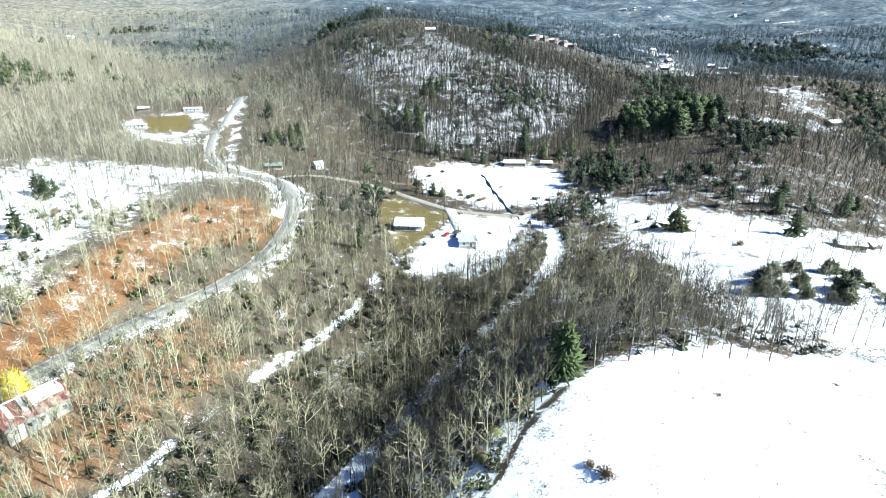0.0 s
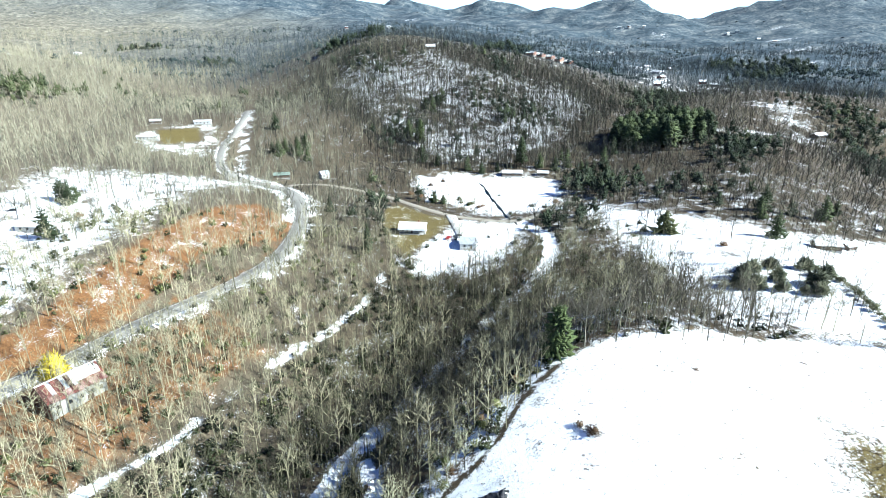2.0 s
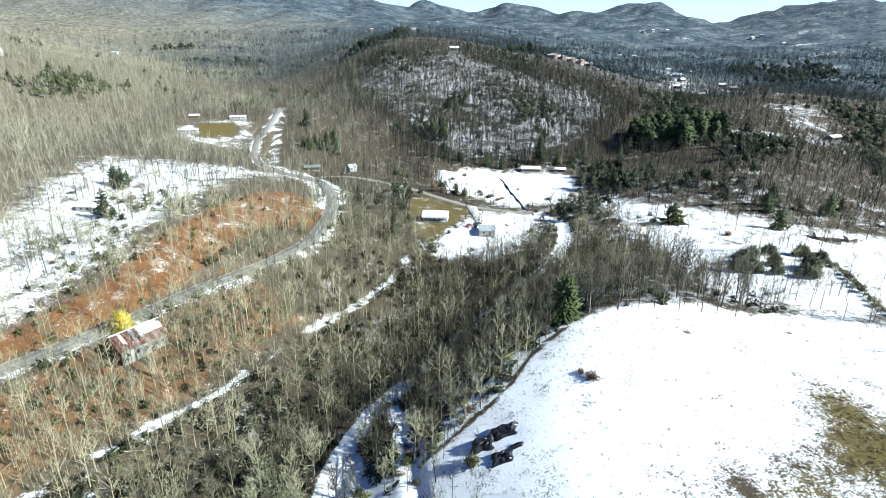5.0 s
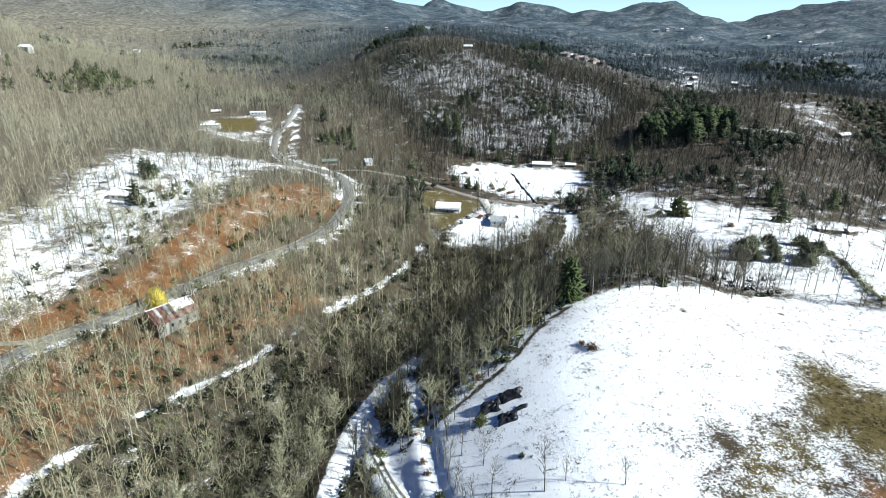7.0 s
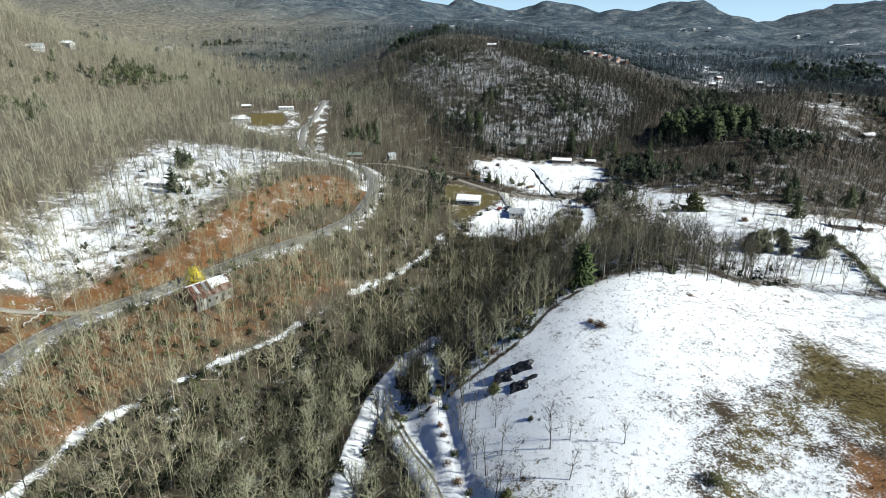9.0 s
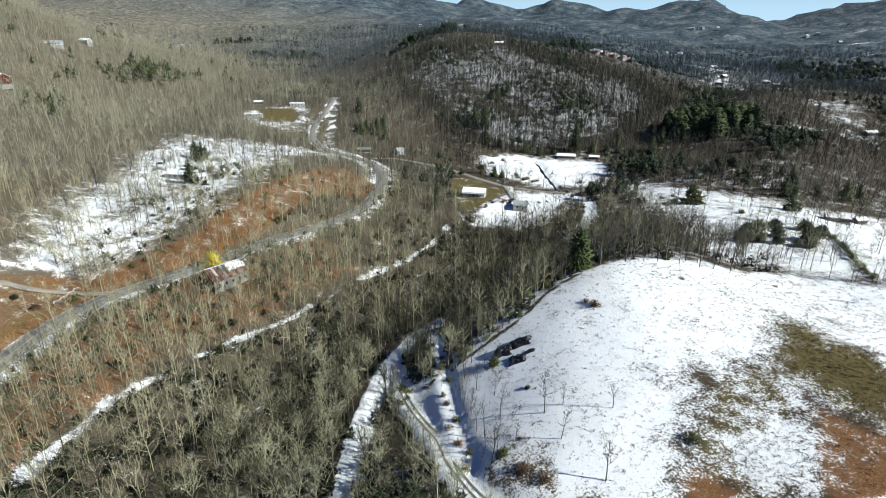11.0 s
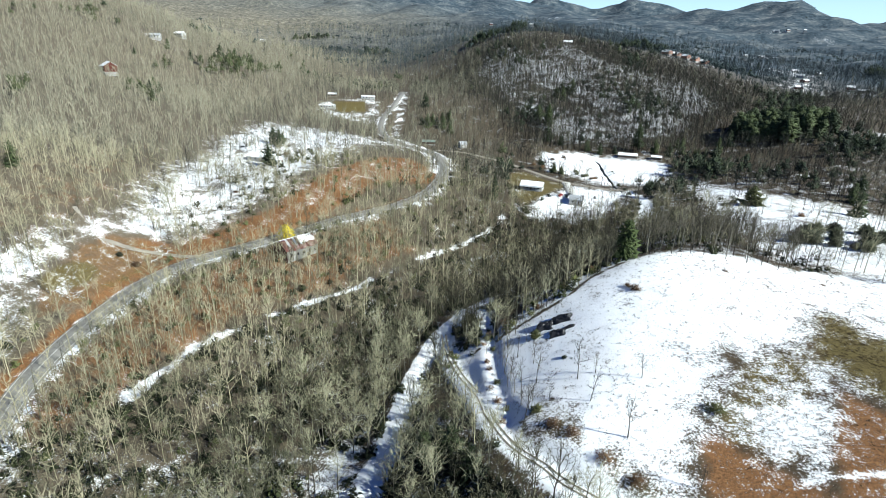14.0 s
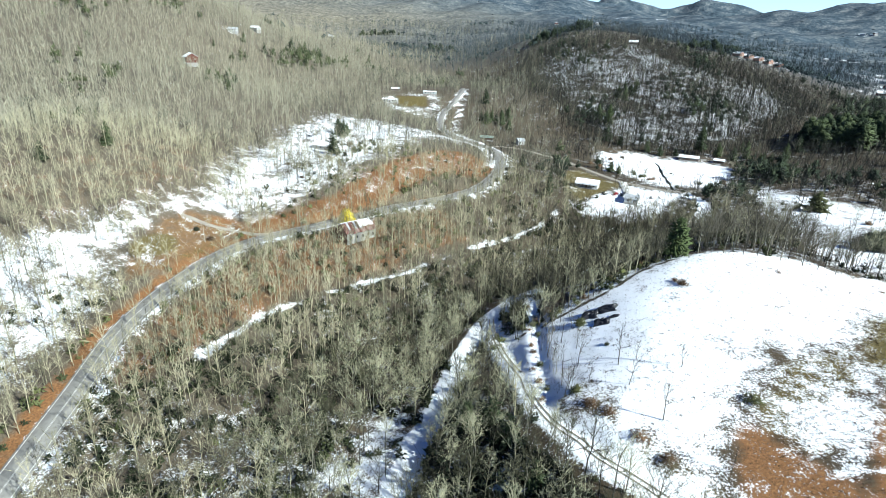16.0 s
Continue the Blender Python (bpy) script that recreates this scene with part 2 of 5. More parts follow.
RIDGES = [  # mountains and far ridges: x, y, rise, reach in x, reach in y
    (-1700, 2800, 56.5, 600, 600), (-350, 3250, 37.3, 600, 600), (1801, 2746, 32.2, 260, 350), (1564, 2884, 17.4, 110, 330),
    (1383, 2973, 8.7, 110, 330), (1647, 2839, 23.7, 170, 330), (1872, 2700, 30.4, 260, 350), (-800, 3250, 59.3, 600, 600),
    (1900, 2800, 41.2, 600, 600), (1983, 2866, 14.8, 110, 330), (-368, 3453, 15.3, 260, 350), (-368, 3453, 12.6, 110, 330),
    (-1250, 3250, 74.3, 600, 600), (-2600, 2350, 36.8, 600, 600), (-2150, 2800, 65.3, 600, 600), (1450, 3250, 31.8, 600, 600),
    (-1700, 3250, 74.2, 600, 600), (100, 3700, 16.8, 600, 600), (-350, 3700, 34.9, 600, 600), (102, 4548, 180, 300, 180),
    (628, 4471, 175, 246, 180), (-330, 4435, 190, 180, 180), (330, 4480, 60, 110, 180),
]


# ---- the lie of the land ----
def bumps(x, y, rows):
    return sum(a * np.exp(-0.5 * (((x - cx) / sx) ** 2 + ((y - cy) / sy) ** 2)) for cx, cy, a, sx, sy in rows)


def relief(x, y):
    """Small spurs and hollows that roughen the far slopes."""
    out = 0
    for i, (size, way) in enumerate(((310, 0.3), (240, 1.5), (190, 2.5), (150, 0.9), (120, 2.0))):
        u = (x * math.cos(way) + y * math.sin(way)) / size * 2 * math.pi
        v = (y * math.cos(way) - x * math.sin(way)) / size * 1.1
        out = out + size / 240 * np.sin(u + 1.7 * np.sin(v + i) + 2.1 * i)
    return out * np.interp(np.hypot(x, y + 60), [700, 1300, 3000, 3600], [0, 3.0, 6.5, 4.0])


def open_land(x, y):
    return -6 + 0.02 * np.maximum(y - 60, 0) + sum(bumps(x, y, rows) for rows in (KNOLLS, BANKS, HILLS, SPURS, UPLANDS, MOUNTAINS, RIDGES, LEFT_RIDGE)) + relief(x, y)


def curve_through(points, step=3.0):
    """A smooth plan line through points, in even steps."""
    p = np.array([points[0], *points, points[-1]], float)
    out = []
    for a, b, c, d in zip(p, p[1:], p[2:], p[3:]):
        n = max(2, int(np.linalg.norm(c - b) / step))
        for t in np.arange(n) / n:
            out.append(0.5 * (2 * b + (c - a) * t + (2 * a - 5 * b + 4 * c - d) * t * t + (3 * b - a - 3 * c + d) * t ** 3))
    return np.array([*out, p[-1]])


def smooth_profile(line, reach=9):
    z = open_land(line[:, 0], line[:, 1])
    k = np.ones(2 * reach + 1) / (2 * reach + 1)
    return np.convolve(np.pad(z, reach, mode="edge"), k, "valid")


def nearest(x, y, line, z):
    """Distance to a plan line, and the line's height there."""
    x, y = np.asarray(x, float), np.asarray(y, float)
    best, height = np.full(x.shape, 1e9), np.zeros(x.shape)
    lo, hi = line.min(0) - 22, line.max(0) + 22
    near = (x > lo[0]) & (x < hi[0]) & (y > lo[1]) & (y < hi[1])
    if not near.any():
        return best, height
    xs, ys = x[near], y[near]
    b, h = np.full(xs.shape, 1e9), np.zeros(xs.shape)
    for p, q, zp, zq in zip(line, line[1:], z, z[1:]):
        d = q - p
        t = np.clip(((xs - p[0]) * d[0] + (ys - p[1]) * d[1]) / (d @ d), 0, 1)
        e = np.hypot(xs - p[0] - t * d[0], ys - p[1] - t * d[1])
        use = e < b
        b, h = np.where(use, e, b), np.where(use, zp + t * (zq - zp), h)
    best[near], height[near] = b, h
    return best, height


ROAD = curve_through([(-105, -110), (-118, -75), (-131, -47), (-139, -30), (-147, -13), (-160, 13), (-167, 35), (-172, 63), (-173, 90), (-166, 112), (-151, 129), (-132, 152),
                      (-118, 177), (-105, 198), (-92, 224), (-85, 252), (-86, 292), (-95, 338), (-105, 364), (-115, 380), (-130, 388), (-145, 392), (-161, 401), (-174, 415), (-186, 444), (-192, 474), (-192, 500), (-201, 560), (-224, 640)])
SIDE_ROAD = curve_through([(-124, 387), (-116, 404), (-96, 413), (-75, 408), (-54, 398), (-37, 385), (0, 349), (22, 337), (42, 331), (60, 341), (80, 366), (110, 380)])
TRACK = curve_through([(95, -60), (55, -22), (28, -5), (14, 3), (9, 8), (0, 16), (-9, 31), (-14, 44), (-24, 61), (-33, 80), (-37, 92)])
LANE = curve_through([(-20, -230), (-27, -130), (-32, -70), (-35, -30), (-37.5, 5), (-39, 27), (-40.5, 45), (-41.5, 66), (-40, 85), (-36, 101), (-30, 116), (-23, 131), (-13, 151), (4, 180), (30, 215), (52, 250), (60, 285), (55, 312), (48, 330)])
OLD_BED = curve_through([(-112, -40), (-120, -10), (-126, 10), (-129, 30), (-129, 50), (-126, 66), (-119, 84), (-107, 99), (-98, 111), (-87, 125), (-79, 142), (-66, 172), (-50, 198), (-38, 224), (-31, 254)])
STREAM = curve_through([(-75, 478), (-30, 452), (11, 440), (29, 435), (35, 400), (39, 374), (43, 342), (48, 326)])
RIVER = curve_through([(-160, 416), (-169, 447), (-176, 476), (-183, 506), (-192, 545), (-208, 595), (-236, 700)])
DITCH = curve_through([(-25, 110), (-19, 90), (-15, 69), (-11, 52), (-8, 40), (-3, 29)])
LINES = {"road": (ROAD, smooth_profile(ROAD, 12), 5.0, 7), "side": (SIDE_ROAD, smooth_profile(SIDE_ROAD, 8), 3.2, 5), "track": (TRACK, smooth_profile(TRACK, 5), 2.2, 4),
         "lane": (LANE, smooth_profile(LANE, 8) - 0.4, 3.2, 5), "bed": (OLD_BED, smooth_profile(OLD_BED, 5) - 0.5, 2.4, 3), "stream": (STREAM, smooth_profile(STREAM, 6) - 1.6, 1.4, 2.2),
         "river": (RIVER, smooth_profile(RIVER, 6) - 1.5, 6, 4), "ditch": (DITCH, smooth_profile(DITCH, 6) - 0.7, 0.8, 4.5)}


def ground(x, y):
    x, y = np.asarray(x, float), np.asarray(y, float)
    z = open_land(x, y)
    for line, height, half, blend in LINES.values():
        d, h = nearest(x, y, line, height)
        f = np.clip((d - half) / blend, 0, 1)
        f = f * f * (3 - 2 * f)
        z = np.where(d < half + blend, h + (z - h) * f, z)
    return z


def height_at(x, y):
    return float(ground(np.array([x]), np.array([y]))[0])


def away(name, x, y):
    return nearest(x, y, LINES[name][0], LINES[name][1])[0]


def within(x, y, outline, soft=6.0):
    """1 inside an outline of the plan, 0 outside, with a soft edge."""
    p = np.array(outline, float)
    x, y = np.asarray(x, float), np.asarray(y, float)
    odd, far = np.zeros(x.shape, bool), np.full(x.shape, 1e9)
    for (ax, ay), (bx, by) in zip(p, np.roll(p, -1, 0)):
        t = np.clip(((x - ax) * (bx - ax) + (y - ay) * (by - ay)) / ((bx - ax) ** 2 + (by - ay) ** 2), 0, 1)
        far = np.minimum(far, np.hypot(x - ax - t * (bx - ax), y - ay - t * (by - ay)))
        if ay != by:
            odd ^= ((ay > y) != (by > y)) & (x < (bx - ax) * (y - ay) / (by - ay) + ax)
    return np.clip(0.5 + np.where(odd, far, -far) / soft, 0, 1)


PASTURE = [(-20, 74), (-2, 85), (11, 95), (21, 112), (36, 129), (58, 138), (88, 145), (124, 148), (158, 136), (240, 110), (240, -80), (95, -70), (55, -25), (28, -8), (8, 3), (-6, 18), (-14, 34), (-25, 58)]
BROWN_PATCH = [(57, 50), (73, 61), (84, 66), (84, 53), (83, 41), (74, 19), (71, 7), (46, 6), (45, 18), (48, 30), (54, 39)]
GRASS_BAND = [(98, 96), (104, 86), (113, 69), (114, 50), (98, 31), (91, 38), (85, 48), (82, 53), (84, 66), (90, 84)]
CLAY_CUT = [(84, 42), (90, 37), (98, 29), (130, 0), (120, -45), (75, -30), (70, 2), (74, 19)]
CLAY_GULLY = [(45, 18), (50, 22), (58, 15), (68, 9), (72, 4), (70, -20), (52, -24), (44, 4)]
UPPER_FIELD = [(-300, 0), (-262, 20), (-247, 36), (-235, 59), (-226, 90), (-222, 126), (-236, 170), (-254, 224), (-268, 282), (-272, 353), (-247, 368), (-213, 362), (-182, 372), (-150, 384), (-140, 372), (-154, 345), (-162, 320), (-166, 290), (-159, 240), (-161, 201), (-166, 172), (-178, 145), (-186, 126), (-194, 114), (-203, 84), (-205, 62), (-180, 30), (-172, -8), (-176, -30), (-240, -70)]
CLAY_BANK = [(-190, 122), (-176, 142), (-158, 172), (-152, 233), (-148, 292), (-122, 334), (-84, 300), (-92, 260), (-111, 238), (-126, 176), (-138, 148), (-156, 126), (-172, 112)]
LEAFY_BANK = [(-158, -20), (-124, -10), (-128, 30), (-122, 78), (-92, 116), (-64, 176), (-96, 206), (-146, 132), (-168, 100), (-168, 50)]
VERGE_YARD = [(-214, 93), (-212, 112), (-184, 122), (-178, 94), (-179, 60), (-184, 36), (-195, 48), (-206, 70)]
YARD = [(-42, 362), (-32, 372), (-10, 345), (6, 338), (-2, 305), (-12, 280), (-22, 266), (-31, 284), (-40, 320)]
LANE_GLADE = [(-54, 24), (-37, 9), (-30, -11), (-51, -17), (-60, -13), (-55, 5)]
SNOW_YARD = [(-24, 264), (-12, 278), (0, 310), (8, 334), (50, 322), (44, 290), (34, 262), (10, 246), (-14, 250)]
STREAM_FIELD = [(-24, 435), (-5, 455), (88, 445), (92, 400), (78, 354), (36, 352), (-12, 388)]
EAST_MEADOW = [(104, 362), (132, 325), (152, 308), (190, 275), (260, 268), (300, 200), (240, 120), (158, 140), (124, 150), (102, 158), (104, 206), (92, 262)]
CLEARING = [(-270, 476), (-255, 499), (-230, 518), (-210, 514), (-198, 472), (-196, 438), (-218, 432), (-240, 434), (-264, 460)]
HILL_SNOW = [(-161, 807), (-112, 827), (-52, 821), (7, 820), (56, 774), (137, 787), (182, 768), (198, 654), (114, 494), (36, 464), (-18, 464), (-53, 492), (-96, 589), (-163, 727)]


SNOW_GLADES = [  # snowy openings among the far woods: x, y, half widths
    (387, 1081, 34, 40), (344, 913, 34, 22), (325, 868, 30, 20), (376, 1129, 40, 26), (411, 856, 44, 18), (344, 830, 34, 12), (429, 722, 40, 16), (376, 629, 34, 26), (360, 581, 30, 20), (472, 1652, 60, 20), (526, 1626, 60, 20), (18, 2636, 90, 36),
    (-114, 2275, 60, 36), (1050, 1882, 120, 50), (925, 1559, 110, 60), (679, 1081, 40, 60), (1199, 2179, 110, 50), (-873, 1801, 70, 20), (-879, 1438, 60, 20), (-144, 1817, 50, 24), (-308, 1896, 60, 20), (636, 2152, 60, 30), (704, 2125, 70, 26), (748, 2023, 60, 50),
    (358, 530, 30, 16), (291, 518, 26, 14), (-491, 512, 16, 10), (196, 905, 40, 14), (-17, 800, 16, 10), (60, 452, 40, 10),
]
SUNNY_SLOPES = [(-2500, -200), (-60, -200), (-100, 60), (-60, 150), (-60, 255), (-110, 380), (-150, 470), (-195, 600), (-250, 820), (-440, 1050), (-560, 1350), (-600, 1700), (-700, 2200), (-2500, 2400)]
SHADY_WOOD = [(-160, -60), (-150, 0), (-128, 60), (-98, 108), (-78, 142), (-40, 110), (-30, 60), (0, 10), (40, -30), (60, -80)]


def cover(x, y, rng):
    """Snow, clay and grass, each from 0 to 1, over the plan."""
    sun_side = within(x, y, [(-1000, -200), (-120, -200), (-120, 40), (-70, 140), (-35, 255), (-60, 400), (-180, 520), (-260, 900), (-500, 1300), (-1200, 1400)], 200)
    snow = 0.40 - 0.11 * sun_side - 0.05 * np.clip((y - 330) / 100, 0, 1) * (1 - sun_side)
    z = open_land(x, y)
    bands = 0.475 + 0.028 * np.sin(z * 0.85 + 2.6 * np.sin(x * 0.041) + 2.2 * np.sin(y * 0.037)) + 0.06 * np.sin(x * 0.033 + 1.0 + y * 0.012) * np.sin(z * 0.13 + x * 0.017)
    snow = np.maximum(snow, bands * within(x, y, HILL_SNOW, 70))
    snow = np.maximum(snow, np.interp(y, [-10, 40], [0.47, 0.38]) * np.interp(x, [-100, -60], [0.84, 1.0]) * within(x, y, SHADY_WOOD, 14))
    near_side = np.clip(1.4 - np.hypot(x + 120, y - 120) / 240, 0, 1)
    clay, grass = (0.14 + 0.28 * near_side) * sun_side, 0.14 + 0.16 * sun_side * (1 - near_side)
    clay = np.maximum(clay, 0.84 * within(x, y, CLAY_BANK, 20))
    snow = np.maximum(snow, 0.39 * within(x, y, CLAY_BANK, 24))
    clay = np.maximum(clay, 0.53 * within(x, y, LEAFY_BANK, 18))
    # thin snow on yard, stream field and meadow partly stands in for tree shadows
    for outline, amount, soft in ((PASTURE, 0.625, 5), (UPPER_FIELD, 0.55, 34), (SNOW_YARD, 0.60, 16), (STREAM_FIELD, 0.62, 18), (EAST_MEADOW, 0.57, 16), (CLEARING, 0.48, 14), (LANE_GLADE, 0.53, 6)):
        f = within(x, y, outline, soft)
        snow = snow + (amount - snow) * f
    edge = curve_through([(-20, 74), (-2, 85), (11, 95), (21, 112), (34, 127)])
    f = np.clip((13 - nearest(x, y, edge, np.zeros(len(edge)))[0]) / 5, 0, 1)
    snow = np.maximum(snow, 0.56 * f)
    f = np.clip((1.1 - nearest(x, y, edge, np.zeros(len(edge)))[0]) / 1.2, 0, 1)
    snow, grass, clay = snow * (1 - 0.6 * f), np.maximum(grass, 0.5 * f), np.maximum(clay, 0.4 * f)
    f = np.clip(1.3 - np.hypot((x + 188) / 17, (y - 113) / 8), 0, 1)
    snow, clay = snow * (1 - 0.85 * f), np.maximum(clay, f)
    snow = snow * (1 - 0.72 * np.clip((np.hypot(x, y + 60) - 950) / 700, 0, 1))
    for cx, cy, rx, ry in SNOW_GLADES:
        f = np.clip(1.3 - np.hypot((x - cx) / rx, (y - cy) / ry) * 0.9, 0, 1)
        snow = snow + (0.485 - snow) * f
    f = within(x, y, BROWN_PATCH, 16)
    snow, grass, clay = snow + (0.44 - snow) * f, np.maximum(grass, 0.74 * f), np.maximum(clay, 0.52 * f)
    f = within(x, y, GRASS_BAND, 17)
    snow, grass = snow + (0.37 - snow) * f, np.maximum(grass, f)
    for outline, amount in ((CLAY_CUT, 0.36), (CLAY_GULLY, 0.41)):
        f = within(x, y, outline, 13)
        clay, grass, snow = np.maximum(clay, 0.95 * f), grass * (1 - 0.7 * f), snow + (amount - snow) * f
    terrace = curve_through([(66, 8), (70, 10), (77, 11), (89, 13), (104, 17)])
    snow = np.maximum(snow, 0.60 * np.clip(1.6 - 0.8 * nearest(x, y, terrace, np.zeros(len(terrace)))[0], 0, 1))
    f = within(x, y, [(70, 42), (80, 34), (72, 12), (60, 16), (62, 30)], 8)
    snow = snow + (0.60 - snow) * f
    f = within(x, y, [(-8, 40), (4, 44), (16, 30), (30, 12), (44, 2), (52, -8), (44, -14), (24, 0), (4, 16)], 10) * within(x, y, PASTURE, 8)
    snow, grass = snow - 0.10 * f, np.maximum(grass, 0.6 * f)
    f = within(x, y, YARD, 10)
    snow, grass = snow + (0.36 - snow) * f, np.maximum(grass, f)
    f = within(x, y, VERGE_YARD, 8)
    snow, grass, clay = snow + (0.38 - snow) * f, np.maximum(grass, 0.46 * f), np.maximum(clay, 0.58 * f)
    f = np.clip(1.4 - np.hypot((x + 198) / 9, (y - 72) / 14), 0, 1)
    grass = np.maximum(grass, f)
    f = within(x, y, [(-256, 488), (-226, 504), (-213, 474), (-238, 456)], 10)
    snow, grass = snow * (1 - 0.6 * f), np.maximum(grass, f)
    d = away("road", x, y)
    west = x < np.interp(y, ROAD[:, 1], ROAD[:, 0])
    f = np.clip((13 - d) / 6, 0, 1) * (y < 300) * west
    snow, clay = snow * (1 - 0.6 * f), np.maximum(clay, np.interp(y, [110, 140], [0.72, 0.42]) * f)
    f = np.clip((11 - d) / 5, 0, 1) * (y < 300) * ~west
    snow = snow + (0.50 - snow) * f
    f = np.clip((16 - d) / 6, 0, 1) * within(x, y, [(-170, 300), (-80, 300), (-80, 440), (-170, 460)], 10)
    snow = snow + (0.50 - snow) * f
    snow = np.maximum(snow, 0.50 * np.clip((6.2 - d) / 1.5, 0, 1))
    for name, half, amount in (("lane", 3.2, 0.95), ("bed", 2.3, 0.8), ("river", 4.4, 0.505), ("track", 3.6, 0.9), ("ditch", 2.0, 0.9)):
        f = np.clip((half + 1.0 - away(name, x, y)) / 2.0, 0, 1)
        if name == "lane":
            f = f * np.interp(y, [122, 136, 236, 244], [1, 0.15, 0.15, 1])
        if name == "river":
            f = f * np.clip(0.72 + 0.5 * np.sin(y * 0.31 + 2.4 * np.sin(x * 0.23)), 0.3, 1)
        if name == "bed":
            f = f * np.clip(0.5 + 1.1 * np.sin(x * 0.21 + 1.3 * np.sin(y * 0.13)) * np.sin(y * 0.17), np.interp(y, [40, 70], [0.6, 0.1]), 1) * np.clip((y - 15) / 10, 0, 1)
        snow = snow + (amount - snow) * f * (amount > snow)
    return snow, clay, grass


def sunny_woods(x, y):
    """1 on the western slopes, whose paler tone paints in sunlight, 0 in the browner and bluer woods to the east."""
    return within(x, y, SUNNY_SLOPES, np.interp(y, [300, 1200], [170, 800])) * (1 + 0.28 * np.clip((-x - 230) / 150, 0, 1) * (y < 900))


def triangles(name, verts, tris, attributes=()):
    me = bpy.data.meshes.new(name)
    verts, tris = np.asarray(verts, np.float32), np.asarray(tris, np.int32)
    me.vertices.add(len(verts))
    me.vertices.foreach_set("co", verts.ravel())
    me.loops.add(tris.size)
    me.loops.foreach_set("vertex_index", tris.ravel())
    me.polygons.add(len(tris))
    me.polygons.foreach_set("loop_start", np.arange(0, tris.size, 3, dtype=np.int32))
    for key, values in attributes:
        me.attributes.new(key, "FLOAT", "POINT").data.foreach_set("value", np.asarray(values, np.float32))
    me.update(calc_edges=True)
    return me


def spread(first, last, step, far, grow=1.09):
    """Plan lines: even in the middle, wider and wider towards the horizon."""
    out = list(np.arange(first, last, step))
    d, p = step, out[-1]
    while p < far[1]:
        d *= grow
        p += d
        out.append(p)
    d, p = step, out[0]
    while p > far[0]:
        d *= grow
        p -= d
        out.insert(0, p)
    return np.array(out)


rng = np.random.RandomState(7)
def finer(lines, first, last):
    """Twice as many lines between two places."""
    mid = (lines[1:] + lines[:-1]) / 2
    return np.sort(np.concatenate([lines, mid[(mid > first) & (mid < last)]]))


xs, ys = finer(spread(-270, 240, 2.8, (-4800, 4800), 1.065), -46, 24), finer(spread(-110, 480, 2.9, (-400, 4850), 1.035), -12, 118)
gx, gy = np.meshgrid(xs, ys)
shape = gx.shape
gx, gy = gx.ravel(), gy.ravel()
gz = ground(gx, gy)
uneven = np.array([noise.noise((x * 0.11, y * 0.11, 0.3)) * 0.35 + noise.noise((x * 0.02, y * 0.02, 4.1)) * 1.1 for x, y in zip(gx, gy)])
flat = np.minimum.reduce([np.clip((away(n, gx, gy) - LINES[n][2]) / 6, 0, 1) for n in LINES])
gz = gz + uneven * flat


def lie(x, y):
    """The height of the ground as built, between its plan lines."""
    i, j = np.clip(np.searchsorted(xs, x) - 1, 0, len(xs) - 2), np.clip(np.searchsorted(ys, y) - 1, 0, len(ys) - 2)
    u, v, z = (x - xs[i]) / (xs[i + 1] - xs[i]), (y - ys[j]) / (ys[j + 1] - ys[j]), gz.reshape(shape)
    return np.where(u > v, z[j, i] + u * (z[j, i + 1] - z[j, i]) + v * (z[j + 1, i + 1] - z[j, i + 1]), z[j, i] + v * (z[j + 1, i] - z[j, i]) + u * (z[j + 1, i + 1] - z[j + 1, i]))


k = np.arange(len(gx)).reshape(shape)
a, b, c, d = (v.ravel() for v in (k[:-1, :-1], k[:-1, 1:], k[1:, 1:], k[1:, :-1]))
snow, clay, grass = cover(gx, gy, rng)
me = triangles("ground", np.stack([gx, gy, gz], 1), np.concatenate([np.stack([a, b, c], 1), np.stack([a, c, d], 1)]), (("snow", snow), ("clay", clay), ("grass", grass), ("canopy", np.clip((np.hypot(gx, gy + 60) - 850) / 350, 0, 1)), ("sunny", sunny_woods(gx, gy))))
me.materials.append(GROUND)
me.polygons.foreach_set("use_smooth", np.ones(len(me.polygons), bool))
tagged(new("ground", me), "snowy valley ground with orange clay banks and leaf litter", "ground", kind="structure")


def ribbon(name, line, height, half, lift, mat, label, category):
    """A strip of even width along a plan line, with a thickness."""
    d = np.gradient(line, axis=0)
    side = np.stack([-d[:, 1], d[:, 0]], 1) / np.linalg.norm(d, axis=1)[:, None]
    n, verts = len(line), []
    half = np.broadcast_to(half, (n,))[:, None]
    for off, dz in ((-half - 0.25, -0.25), (-half, 0), (0 * half, 0.06), (half, 0), (half + 0.25, -0.25)):
        p = line + side * off
        verts.append(np.column_stack([p, height + lift + dz]))
    v, tris = np.concatenate(verts), []
    for s in range(4):
        i = np.arange(n - 1) + s * n
        tris += [np.stack([i, i + n, i + n + 1], 1), np.stack([i, i + n + 1, i + 1], 1)]
    me = triangles(name, v, np.concatenate(tris)[:, ::-1])
    me.materials.append(mat)
    return tagged(new(name, me), label, category, kind="structure")


road = ribbon("road", ROAD, LINES["road"][1], np.interp(ROAD[:, 1], [360, 440], [4.3, 2.7]), 0.12, ASPHALT, "worn grey two-lane asphalt road with snowy verges", "road")
side_road = ribbon("side_road", SIDE_ROAD, LINES["side"][1], 2.3, 0.12, GRAVEL, "pale gravel side road past the white house", "road")
